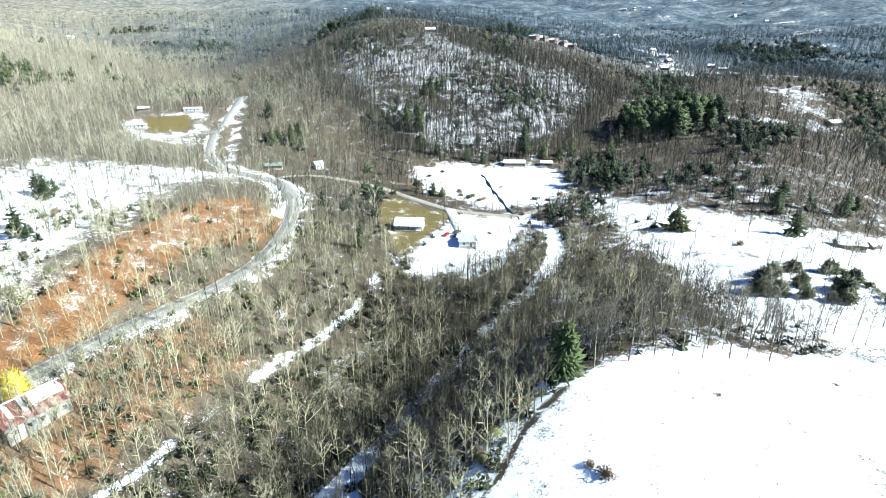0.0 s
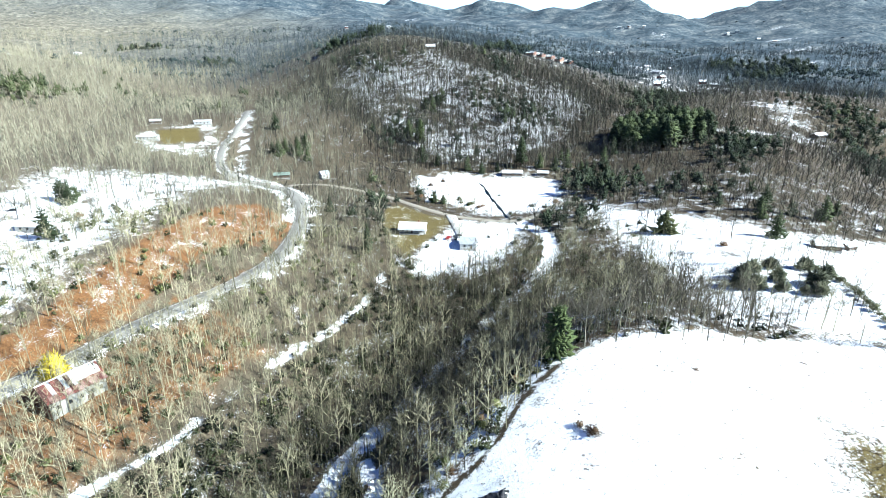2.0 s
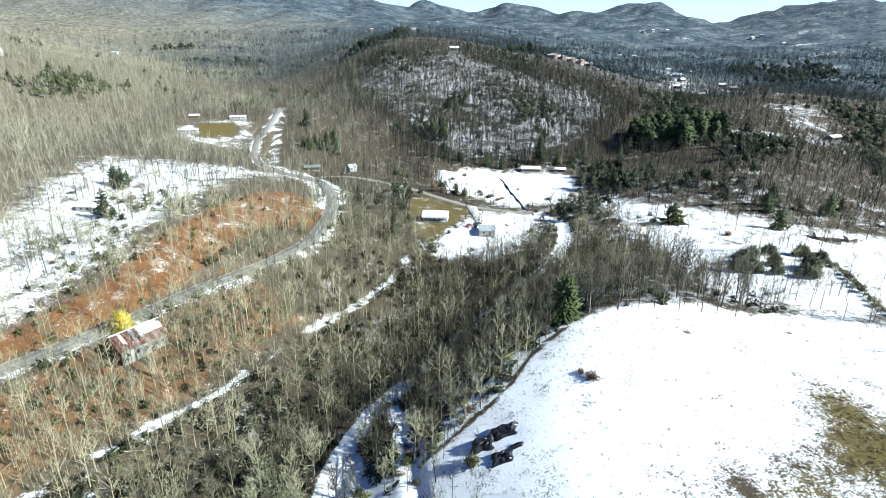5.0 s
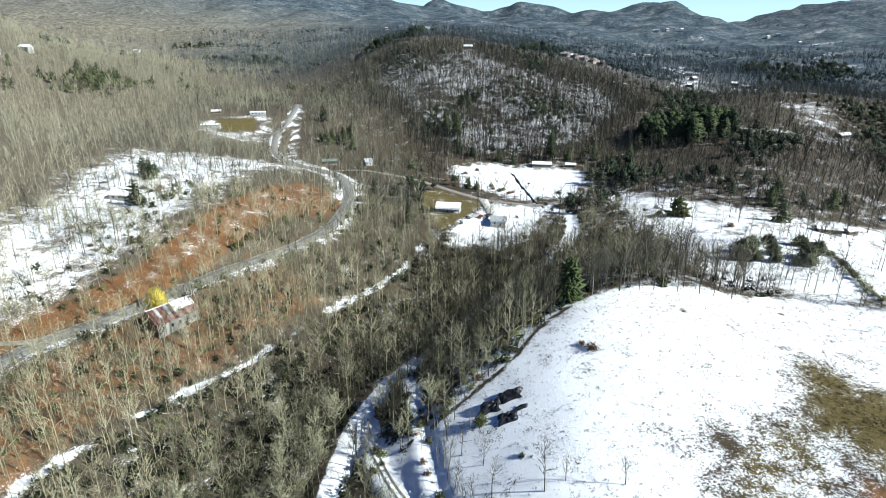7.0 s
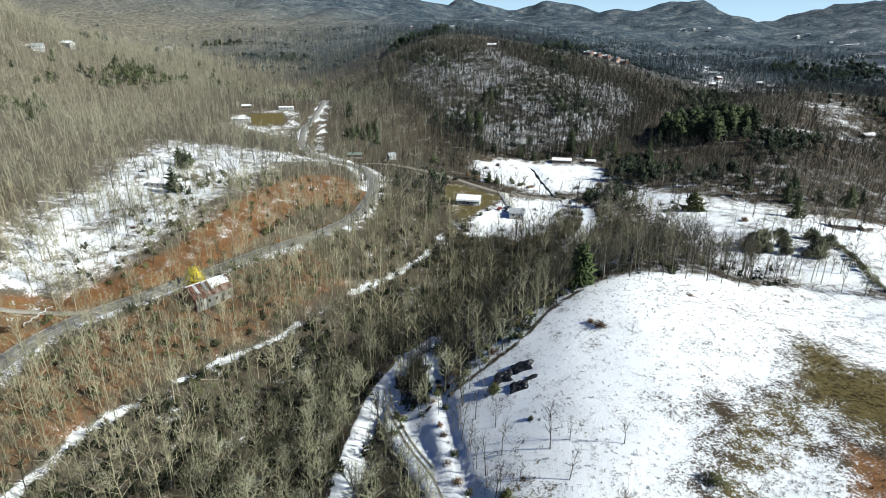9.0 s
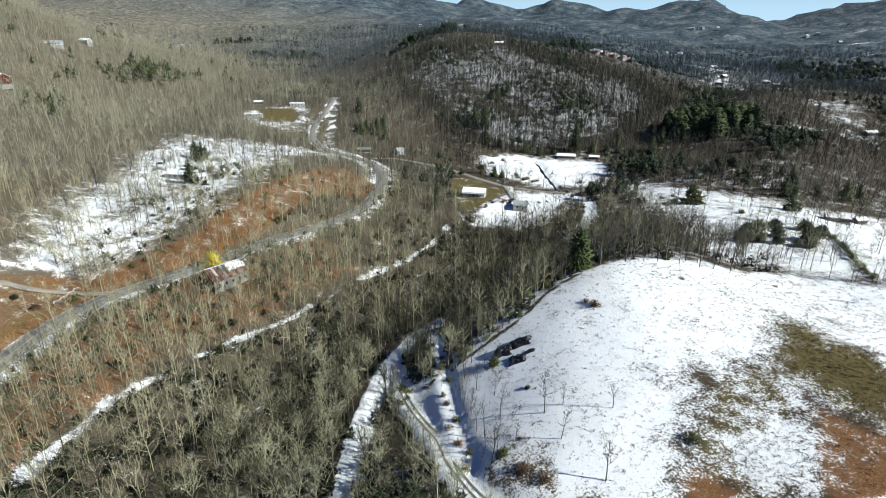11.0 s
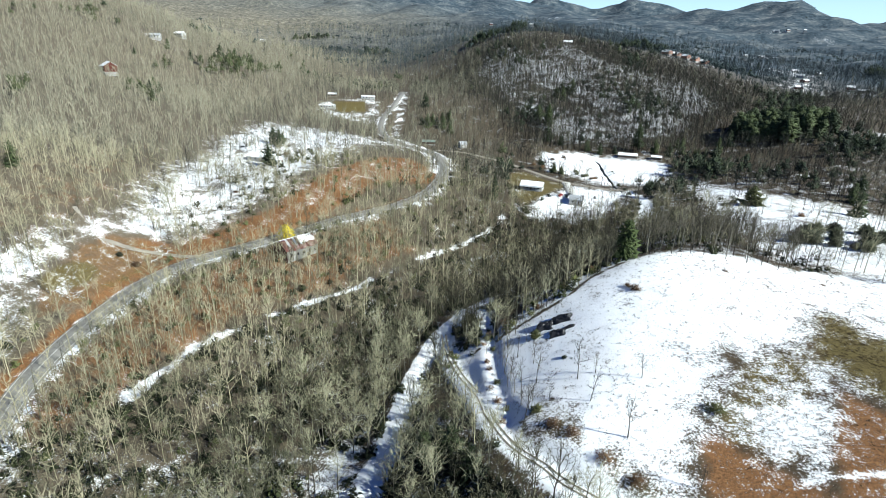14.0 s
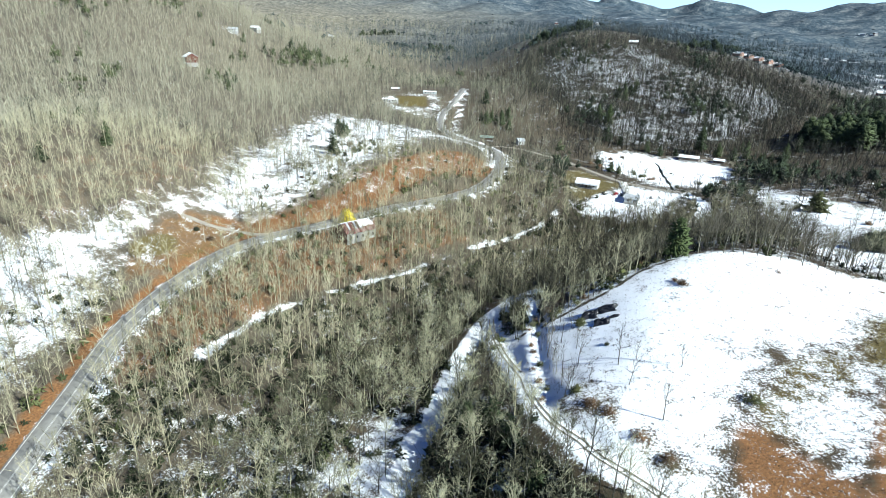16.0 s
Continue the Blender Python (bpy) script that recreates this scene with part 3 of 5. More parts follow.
stream = ribbon("stream", STREAM, LINES["stream"][1], 1.5, 0.25, WATER, "narrow dark stream winding through the snowy field", "water")


# ---- plants ----
def sticks(p0, p1, r0, r1, sides=3):
    """Tapered rods from p0 to p1; a rod whose r1 is 0 ends in a point."""
    p0, p1, r0, r1 = (np.asarray(v, float) for v in (p0, p1, r0, r1))
    d = p1 - p0
    d /= np.linalg.norm(d, axis=1)[:, None] + 1e-9
    ref = np.where(np.abs(d[:, 2:]) > 0.9, [[1.0, 0, 0]], [[0, 0, 1.0]])
    u = np.cross(d, ref)
    u /= np.linalg.norm(u, axis=1)[:, None]
    w = np.cross(d, u)
    n, ang = len(p0), np.arange(sides) * 2 * np.pi / sides
    ring = u[:, None] * np.cos(ang)[:, None] + w[:, None] * np.sin(ang)[:, None]
    i, j = np.arange(sides), (np.arange(sides) + 1) % sides
    if np.all(r1 == 0):
        v = np.concatenate([p0[:, None] + ring * r0[:, None, None], p1[:, None]], 1)
        f = np.stack([i, j, np.full(sides, sides)], 1)
        return v.reshape(-1, 3), (f[None] + (np.arange(n) * (sides + 1))[:, None, None]).reshape(-1, 3)
    v = np.concatenate([p0[:, None] + ring * r0[:, None, None], p1[:, None] + ring * r1[:, None, None]], 1)
    f = np.concatenate([np.stack([i, j, j + sides], 1), np.stack([i, j + sides, i + sides], 1)])
    return v.reshape(-1, 3), (f[None] + (np.arange(n) * 2 * sides)[:, None, None]).reshape(-1, 3)


def together(pieces):
    verts, tris, at = [], [], 0
    for v, f in pieces:
        verts.append(v)
        tris.append(f + at)
        at += len(v)
    return np.concatenate(verts), np.concatenate(tris)


def unit(v):
    return v / (np.linalg.norm(v, axis=-1, keepdims=True) + 1e-9)


def blades(p0, p1, r0, r):
    """Twigs too thin for a round section: one slim triangle each."""
    u = unit(np.cross(p1 - p0, r.normal(0, 1, p0.shape)))
    v = np.stack([p0 - u * r0[:, None], p0 + u * r0[:, None], p1], 1)
    return v.reshape(-1, 3), np.arange(3 * len(p0)).reshape(-1, 3)


def bare_tree_shape(seed, h, limbs, subs, twigs, thick=1.0, low=0.3, reach=0.34, lean=False):
    """Trunk and ascending branches of a leafless tree, as two pieces; lean: built of fewer pieces, for woods farther off."""
    r = np.random.RandomState(seed)
    n = 3 if lean else 6
    t = np.linspace(0, 1, n)
    line = np.column_stack([np.cumsum(r.normal(0, 0.022 * h, n)) * t, np.cumsum(r.normal(0, 0.022 * h, n)) * t, t * h * 0.9])
    line[0] = 0
    rad = h * (0.0105 * (1 - t) + 0.002) * max(1.0, 0.5 * thick)
    line0 = line.copy()
    line0[0, 2] = -0.5
    if lean:
        trunk = together([sticks(line0[:1], line0[1:2], rad[:1], rad[1:2], 3), sticks(line0[1:2], line0[2:], rad[1:2], rad[2:] * 0, 3)])
    else:
        trunk = sticks(line0[:-1], line0[1:], rad[:-1], rad[1:], 6)
    at = low + (1 - low) * np.sort(r.uniform(0, 1, limbs)) ** 0.85 * 0.97
    az = np.arange(limbs) * 2.4 + r.uniform(-0.6, 0.6, limbs)
    base = np.stack([np.interp(at, t, line[:, i]) for i in range(3)], 1)
    lift = np.radians(34 + 32 * at + r.uniform(-14, 16, limbs))
    way = np.stack([np.cos(az) * np.cos(lift), np.sin(az) * np.cos(lift), np.sin(lift)], 1)
    size = h * reach * (1.28 - 0.86 * at) * r.uniform(0.65, 1.2, limbs)
    bend = base + way * (size * 0.5)[:, None]
    way2 = unit(way + [0, 0, 0.25] + r.normal(0, 0.22, way.shape))
    tip = bend + way2 * (size * 0.6)[:, None]
    lr = thick * h * 0.0058 * (1.2 - 0.7 * at)
    if lean:
        pieces = [blades(base, bend, lr, r), blades(bend - way * (size * 0.08)[:, None], tip, lr * 0.75, r)] if not twigs else [sticks(base, tip, lr, lr * 0)]
    else:
        pieces = [sticks(base, bend, lr, lr * 0.65), sticks(bend, tip, lr * 0.65, lr * 0)]
    if subs:
        k = np.repeat(np.arange(limbs), subs)
        f = r.uniform(0.3, 1.0, len(k))
        p = np.where(f[:, None] < 0.5, base[k] + (bend - base)[k] * (2 * f)[:, None], bend[k] + (tip - bend)[k] * (2 * f - 1)[:, None])
        w = unit(way2[k] + r.normal(0, 0.55, p.shape) + [0, 0, 0.12])
        s = size[k] * r.uniform(0.28, 0.6, len(k))
        q = p + w * s[:, None]
        pieces.append(blades(p, q, lr[k] * 0.7, r) if lean else sticks(p, q, lr[k] * 0.55, lr[k] * 0))
        if twigs:
            j = np.repeat(np.arange(len(k)), twigs)
            f = r.uniform(0.2, 1.0, len(j))
            p2 = p[j] + (q - p)[j] * f[:, None]
            w2 = unit(w[j] + r.normal(0, 0.62, p2.shape) + [0, 0, 0.12])
            q2 = p2 + w2 * (s[j] * r.uniform(0.3, 0.7, len(j)))[:, None]
            pieces.append(blades(p2, q2, lr[k][j] * 0.5, r))
    return trunk, together(pieces)


def conifer_shape(seed, h, spread_, levels, boughs, sprays, thick, low=0.08, power=0.9):
    """Trunk and needled boughs of an evergreen, wider below, with gaps."""
    r = np.random.RandomState(seed)
    trunk = sticks([[0, 0, -0.5], [0, 0, h * 0.5]], [[0, 0, h * 0.5], [0, 0, h * 0.97]], [h * 0.016, h * 0.009], [h * 0.009, h * 0.002], 6)
    n = levels * boughs
    at = np.clip(np.repeat(np.linspace(low, 0.98, levels), boughs) + r.normal(0, 0.5 / levels, n), 0.04, 0.995)
    az = r.uniform(0, 2 * np.pi, n)
    size = spread_ * (1.02 - at) ** power * r.uniform(0.55, 1.15, n) + 0.15
    lift = np.radians(r.uniform(-22, 18, n) + 40 * at ** 3)
    base = np.stack([0 * at, 0 * at, at * h], 1)
    way = np.stack([np.cos(az) * np.cos(lift), np.sin(az) * np.cos(lift), np.sin(lift)], 1)
    k = np.repeat(np.arange(n), sprays)
    f = np.tile(np.linspace(0.15, 0.7, sprays), n)
    p = base[k] + way[k] * (size[k] * f)[:, None]
    w = unit(way[k] + r.normal(0, 0.42, p.shape))
    q = p + w * (size[k] * r.uniform(0.45, 0.75, len(k)))[:, None]
    return trunk, sticks(p, q, thick * size[k] * r.uniform(0.7, 1.3, len(k)), 0 * f, 4)


def shrub_shape(seed, h, width, sprays, thick, flat=False):
    r = np.random.RandomState(seed)
    az, up = r.uniform(0, 2 * np.pi, sprays), r.uniform(-0.1, 1.0, sprays)
    way = unit(np.stack([np.cos(az) * np.sqrt(1 - up.clip(0) ** 2), np.sin(az) * np.sqrt(1 - up.clip(0) ** 2), up * 1.0 + 0.15], 1))
    f = r.uniform(0.1, 0.75, sprays)
    p = way * [width / 2, width / 2, h] * f[:, None]
    q = p + unit(way + r.normal(0, 0.6, way.shape)) * (h * r.uniform(0.2, 0.42, sprays))[:, None]
    wide = h * thick * r.uniform(0.6, 1.3, sprays)
    return blades(p, q, wide, r) if flat else sticks(p, q, wide, 0 * f, 3)


def pine_shape(seed, h, width, sprays, thick):
    """A pine with a bare lower trunk and a rounded, ragged crown."""
    v, f = shrub_shape(seed, h * 0.62, width, sprays, thick)
    v = v + [0, 0, h * 0.34]
    return together([sticks([[0, 0, -0.5]], [[0, 0, h * 0.8]], [h * 0.018], [h * 0.004], 3), (v, f)])


def part(name, data, mat, parent=None, label=""):
    """One mesh object, from a bmesh or from a mesh's arrays, under a thing or a part."""
    if isinstance(data, bmesh.types.BMesh):
        me = bpy.data.meshes.new(name)
        data.to_mesh(me)
        data.free()
    elif isinstance(data, tuple):
        me = triangles(name, *data)
    else:
        me = data
    if not me.materials:
        me.materials.append(mat)
    ob = new(name, me)
    ob.parent = parent
    return tagged(ob, label) if label else ob


def thing(name, label, category, group="", at=(0, 0, 0), turn=0.0):
    ob = new(name)
    ob.empty_display_size = 0.3
    ob.matrix_basis = pose(*at, 0, 0, turn)
    return tagged(ob, label, category, group)


def bare_tree(seed, h, **shape):
    tree = thing("bare_tree", "tall leafless grey-barked tree standing in snowy woodland", "tree", "bare trees of the near woods")
    trunk, branches = bare_tree_shape(seed, h, **shape)
    part("trunk", trunk, BARK, tree)
    part("crown", branches, TWIGS, tree, "fine leafless grey-tan branches")
    return tree


def stand(shapes, places, tones, name, mat, label, category):
    """Many plants as one mesh: places are rows of x, y, z, turn, scale; shapes are taken in turn."""
    verts, tris, tone, at = [], [], [], 0
    for s, (v, f) in enumerate(shapes):
        rows = places[s::len(shapes)]
        if not len(rows):
            continue
        c, n = np.cos(rows[:, 3]), np.sin(rows[:, 3])
        x = (v[None, :, 0] * c[:, None] - v[None, :, 1] * n[:, None]) * rows[:, 4:5] + rows[:, 0:1]
        y = (v[None, :, 0] * n[:, None] + v[None, :, 1] * c[:, None]) * rows[:, 4:5] + rows[:, 1:2]
        z = v[None, :, 2] * rows[:, 4:5] + rows[:, 2:3]
        verts.append(np.stack([x, y, z], 2).reshape(-1, 3))
        tris.append((f[None] + (np.arange(len(rows)) * len(v))[:, None, None]).reshape(-1, 3) + at)
        tone.append(np.repeat(tones[s::len(shapes)], len(v)))
        at += len(rows) * len(v)
    me = triangles(name, np.concatenate(verts), np.concatenate(tris), (("tone", np.concatenate(tone)),))
    me.materials.append(mat)
    return tagged(new(name, me), label, category, kind="stuff")


def clumpy(x, y, scale, seed):
    """A slow wave over the plan, about 0 to 1."""
    r = np.random.RandomState(seed)
    out = 0
    for _ in range(5):
        a, p = r.uniform(0, 2 * np.pi, 2)
        s = scale * r.uniform(0.6, 1.6)
        out = out + np.sin((x * np.cos(a) + y * np.sin(a)) / s * 2 * np.pi + p)
    return 0.5 + out / 6


EDGE_LINE = curve_through([(36, 133), (58, 142), (88, 150), (112, 154)])


def wooded(x, y):
    """How thick the woods stand, 0 to 1."""
    w = np.ones(x.shape)
    w *= 1 - 0.66 * within(x, y, CLAY_BANK, 20)
    w *= 1 - 0.15 * within(x, y, [(-38, -30), (-40, 60), (-28, 82), (-20, 50), (-5, 20), (8, 2), (0, -30)], 8)
    for outline, left, soft in ((PASTURE, 0.0, 3), (UPPER_FIELD, 0.85 * np.clip(3.4 * clumpy(x, y, 40, 71) - 0.85, np.interp(y, [60, 130, 230, 300], [0.16, 0.34, 0.36, 0.52]), 1), 30), (SNOW_YARD, 0.35 * np.clip(3 * clumpy(x, y, 30, 74) - 1.6, 0.0, 1), 8), (STREAM_FIELD, 0.0, 6), (EAST_MEADOW, np.maximum(0.8 * np.clip(1.3 - nearest(x, y, EDGE_LINE, np.zeros(len(EDGE_LINE)))[0] / 22, 0, 1), 0.6 * np.clip(3.2 * clumpy(x, y, 52, 77) - 1.9, 0.02, 1)), 12), (CLEARING, 0.02, 6), (LANE_GLADE, 0.32, 4), (YARD, 0.0, 4), (VERGE_YARD, 0.06, 6)):
        f = within(x, y, outline, soft)
        w = w * (1 - f) + left * f
    for name, half, soft in (("road", 5.2, 0.8), ("side", 4, 6), ("lane", 3.3, 1.0), ("bed", 2.8, 1.2), ("stream", 3, 4), ("river", 5.2, 1.5), ("track", 2.6, 3), ("ditch", 1.0, 2)):
        free = np.clip((away(name, x, y) - half) / soft, 0, 1)
        if name == "road":
            free = np.clip((away(name, x, y) - np.interp(y, [110, 160, 360, 440], [5.2, 4.3, 4.3, 3.0])) / soft, 0, 1)
        if name == "bed":
            free = np.clip((away(name, x, y) - np.interp(y, [13, 25, 70], [0.0, 2.4, 1.0])) / soft, 0, 1)
        w *= np.where((y > 128) & (y < 242), np.maximum(free, 0.85 * (away(name, x, y) > 1.4)), free) if name == "lane" else free
    for cx, cy, rx, ry in GLADES:
        w *= np.clip(((x - cx) / rx) ** 2 + ((y - cy) / ry) ** 2 - 0.2, 0.12, 1)
    return w


def scatter(x0, x1, y0, y1, step, seed, keep=1.0):
    """Places in the woods on an uneven lattice, as rows of x, y, z, turn, scale."""
    r = np.random.RandomState(seed)
    x, y = (v.ravel() for v in np.meshgrid(np.arange(x0, x1, step), np.arange(y0, y1, step)))
    x, y = x + r.uniform(-0.5, 0.5, x.shape) * step, y + r.uniform(-0.5, 0.5, x.shape) * step
    use = r.uniform(0, 1, x.shape) < wooded(x, y) * keep
    x, y = x[use], y[use]
    return np.column_stack([x, y, lie(x, y), r.uniform(0, 6.28, x.shape), r.uniform(0.62, 1.28, x.shape)])


GLADES = [  # small openings round far houses: x, y, half widths
    (-444, 382, 18, 16), (-213, 254, 24, 15), *SNOW_GLADES,
]
FROM = (0.0, -60.0)


def ring(rows, near, far):
    """Rows between two distances, in the sector that the camera looks over."""
    d = np.hypot(rows[:, 0] - FROM[0], rows[:, 1] - FROM[1])
    a = np.degrees(np.arctan2(rows[:, 0] - FROM[0], rows[:, 1] - FROM[1] + 60))
    return rows[(d >= near) & (d < far) & (a > -66) & (a < 50)]


r = np.random.RandomState(21)
near_rows = np.concatenate([scatter(-330, 260, -95, 330, 4.5, 31), scatter(-330, 260, -95, 330, 5.0, 37)])
far_off = np.hypot(near_rows[:, 0], near_rows[:, 1] + 60)
first = np.arange(len(near_rows)) < len(scatter(-330, 260, -95, 330, 4.5, 31))
near_rows = near_rows[(first & (far_off < 262)) | (~first & (far_off >= 262) & (far_off < 360))]
near_rows = near_rows[(near_rows[:, 1] > -42 - 0.45 * np.maximum(-near_rows[:, 0] - 60, 0)) & (near_rows[:, 0] < 215)]
stretch = (near_rows[:, 0] > -85) & (near_rows[:, 0] < 35) & (near_rows[:, 1] > -30) & (near_rows[:, 1] < 92)
single, rest = near_rows[stretch], near_rows[~stretch]
pick = r.permutation(len(single))
rest = np.concatenate([rest, single[pick[280:]]])
single = single[pick[:280]]
models = [bare_tree(100 + i, (14.5, 12.5, 15.5, 11.0, 13.5, 16.0)[i], limbs=15, subs=5, twigs=5, thick=1.05, reach=(0.40, 0.44, 0.36, 0.48, 0.42, 0.38)[i], low=(0.25, 0.18, 0.35, 0.15, 0.2, 0.3)[i]) for i in range(6)]
for i, (x, y, z, turn, s) in enumerate(single):
    m = pose(x, y, z, 0, 0, math.degrees(turn)) @ Matrix.Scale(s, 4)
    if i < len(models):
        models[i].matrix_basis = m
    else:
        copy_thing(models[i % len(models)], pose(x, y, z, 0, 0, math.degrees(turn))).scale = (s, s, s)
field_spots = [(-241, 254), (-193, 201), (-198, 185), (-245, 291), (-270, 314), (-248, 325), (-198, 267), (-179, 236), (-156, 231), (-181, 304), (-212, 338), (-213, 316), (-207, 161), (-209, 177), (-204, 146), (-214, 149), (-190, 162), (-169, 186), (-161, 189), (-195, 214), (-179, 329), (-183, 319), (-196, 328), (-163, 309), (-219, 203), (-191, 143), (-201, 128), (-208, 298), (-198, 299), (-163, 332), (-213, 134), (-213, 163), (-185, 174), (-171, 202)]
for i, (x, y) in enumerate(field_spots):
    tree = copy_thing(models[i % len(models)], pose(x, y, height_at(x, y), 0, 0, i * 67))
    tree.scale = [0.75 + 0.4 * ((i * 7) % 10) / 10] * 3
    tagged(tree, "leafless grey tree casting a blue shadow on the snowy upper field", group="trees on the upper field")
meadow_spots = [(114, 196), (121, 179), (129, 167), (141, 214), (146, 192), (197, 252), (220, 264), (131, 235), (121, 250), (146, 141), (100, 251), (93, 265), (127, 194), (171, 215), (103, 221), (102, 169)]
for i, (x, y) in enumerate(meadow_spots):
    tree = copy_thing(models[(i * 5 + 1) % len(models)], pose(x, y, height_at(x, y), 0, 0, i * 83))
    tree.scale = [0.8 + 0.35 * ((i * 3) % 10) / 10] * 3
    tagged(tree, "leafless grey tree standing in the snowy east meadow", group="trees in the east meadow")


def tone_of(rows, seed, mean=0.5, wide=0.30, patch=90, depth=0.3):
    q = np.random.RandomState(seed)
    # tone raised on west slopes to paint sunlight, lowered on the upper field
    return np.clip(mean - 0.36 + 0.72 * sunny_woods(rows[:, 0], rows[:, 1]) + depth * (clumpy(rows[:, 0], rows[:, 1], patch, seed) - 0.5) - 0.3 * within(rows[:, 0], rows[:, 1], UPPER_FIELD, 20) + q.normal(0, wide, len(rows)), 0, 1)


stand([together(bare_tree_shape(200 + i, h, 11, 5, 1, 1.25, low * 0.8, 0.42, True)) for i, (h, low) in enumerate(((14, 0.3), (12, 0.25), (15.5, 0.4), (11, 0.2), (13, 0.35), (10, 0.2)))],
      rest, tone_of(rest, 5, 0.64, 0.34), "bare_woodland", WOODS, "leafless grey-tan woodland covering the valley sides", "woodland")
def in_sight(rows):
    """Whether a place shows over the hills before it, seen from about the middle of the camera's path."""
    open_ = np.ones(len(rows), bool)
    for f in np.linspace(0.25, 0.97, 40):
        x, y, z = FROM[0] + f * (rows[:, 0] - FROM[0]), FROM[1] + f * (rows[:, 1] - FROM[1]), 114 + f * (rows[:, 2] + 20 - 114)
        open_ &= open_land(x, y) < z
    return open_


VALLEY = [(-62, 40), (-66, 84), (-58, 110), (-50, 150), (-30, 196), (-14, 240), (20, 262), (52, 262), (64, 236), (46, 196), (30, 160), (14, 128), (-4, 104), (-20, 84), (-33, 84), (-44, 44)]
# thin trees crowd the valley, their dark tone standing in for its shade
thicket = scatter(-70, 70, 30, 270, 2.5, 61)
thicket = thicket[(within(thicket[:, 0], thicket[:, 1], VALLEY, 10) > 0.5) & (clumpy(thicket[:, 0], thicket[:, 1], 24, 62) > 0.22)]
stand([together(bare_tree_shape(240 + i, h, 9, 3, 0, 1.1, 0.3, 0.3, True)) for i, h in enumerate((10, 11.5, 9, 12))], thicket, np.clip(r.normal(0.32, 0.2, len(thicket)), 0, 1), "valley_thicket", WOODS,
      "dense leafless thicket along the valley lane, toned dark brown for its shade", "woodland")
bank = scatter(-185, -60, -20, 345, 3.3, 63)
to_road = away("road", bank[:, 0], bank[:, 1])
bank = bank[((within(bank[:, 0], bank[:, 1], CLAY_BANK, 10) > 0.5) & (r.uniform(0, 1, len(bank)) < 0.40)) | ((within(bank[:, 0], bank[:, 1], LEAFY_BANK, 10) > 0.5) & (r.uniform(0, 1, len(bank)) < 0.55)) | ((to_road < 17) & (bank[:, 1] > 150) & (r.uniform(0, 1, len(bank)) < 0.42))]
stand([together(bare_tree_shape(260 + i, h, 8, 3, 0, 1.1, 0.4, 0.26, True)) for i, h in enumerate((11, 13, 9.5, 12))], bank, np.clip(r.normal(0.62, 0.2, len(bank)), 0, 1), "bank_saplings", WOODS,
      "slender pale leafless saplings crowding the orange clay banks", "woodland")
mid_rows = np.concatenate([ring(scatter(-720, -190, 60, 700, 6.3, 35), 360, 900), ring(scatter(-190, 560, 60, 900, 6.0, 32), 360, 900), ring(scatter(-720, -190, 700, 900, 7.6, 36), 360, 900)])
mid_rows = mid_rows[(np.hypot(mid_rows[:, 0], mid_rows[:, 1] + 60) >= 360) & in_sight(mid_rows)]
dark = clumpy(mid_rows[:, 0], mid_rows[:, 1], 150, 9) + r.normal(0, 0.2, len(mid_rows)) + 0.12 * (mid_rows[:, 0] > -60) + 0.05 * ((mid_rows[:, 0] > 60) & (mid_rows[:, 1] < 470)) > 1.03
dark &= within(mid_rows[:, 0], mid_rows[:, 1], [(-330, 200), (-330, 430), (-280, 530), (-60, 530), (-60, 200)], 4) < 0.5
mid_rows[dark, 4] *= r.uniform(0.55, 1.0, dark.sum())
# woods east of the valley toned darker, as if turned from the sun
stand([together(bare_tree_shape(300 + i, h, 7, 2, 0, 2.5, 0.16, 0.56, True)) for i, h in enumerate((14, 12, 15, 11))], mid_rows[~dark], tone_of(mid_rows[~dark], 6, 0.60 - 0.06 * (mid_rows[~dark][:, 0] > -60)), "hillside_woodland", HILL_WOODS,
      "leafless brown-grey woodland on the hillsides", "woodland")
stand([pine_shape(400 + i, h, h * (0.62, 0.52, 0.75, 0.58)[i], 40, 0.085) for i, h in enumerate((14, 17, 11, 15))], mid_rows[dark], tone_of(mid_rows[dark], 7), "hillside_evergreens", FAR_NEEDLES,
      "dark green pines scattered among bare hillside woods", "woodland")
hill_rows = ring(scatter(-200, 290, 440, 900, 4.0, 38), 380, 1000)
hill_rows = hill_rows[within(hill_rows[:, 0], hill_rows[:, 1], HILL_SNOW, 60) > 0.35]
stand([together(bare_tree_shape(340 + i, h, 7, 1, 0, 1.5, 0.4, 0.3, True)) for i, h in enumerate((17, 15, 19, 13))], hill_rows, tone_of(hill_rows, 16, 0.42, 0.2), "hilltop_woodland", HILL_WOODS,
      "tall slender leafless trees over snow on the round hill", "woodland")
far_rows = np.concatenate([ring(scatter(-1250, 1050, 500, 1300, 10.6, 33), 900, 1350), ring(scatter(-1700, 1500, 500, 1950, 16.5, 39), 1350, 2000)])
far_rows = far_rows[in_sight(far_rows)]
dark = clumpy(far_rows[:, 0], far_rows[:, 1], 260, 10) + r.normal(0, 0.2, len(far_rows)) > 0.98
far_rows[:, 4] *= 1.15
stand([together(bare_tree_shape(500 + i, h, 6, 1, 0, 4.4, 0.10, 0.60, True)) for i, h in enumerate((13, 15, 12))], far_rows[~dark], tone_of(far_rows[~dark], 8, 0.56, 0.15, 170, 0.3), "far_woodland", HAZY_WOODS,
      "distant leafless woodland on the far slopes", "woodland")
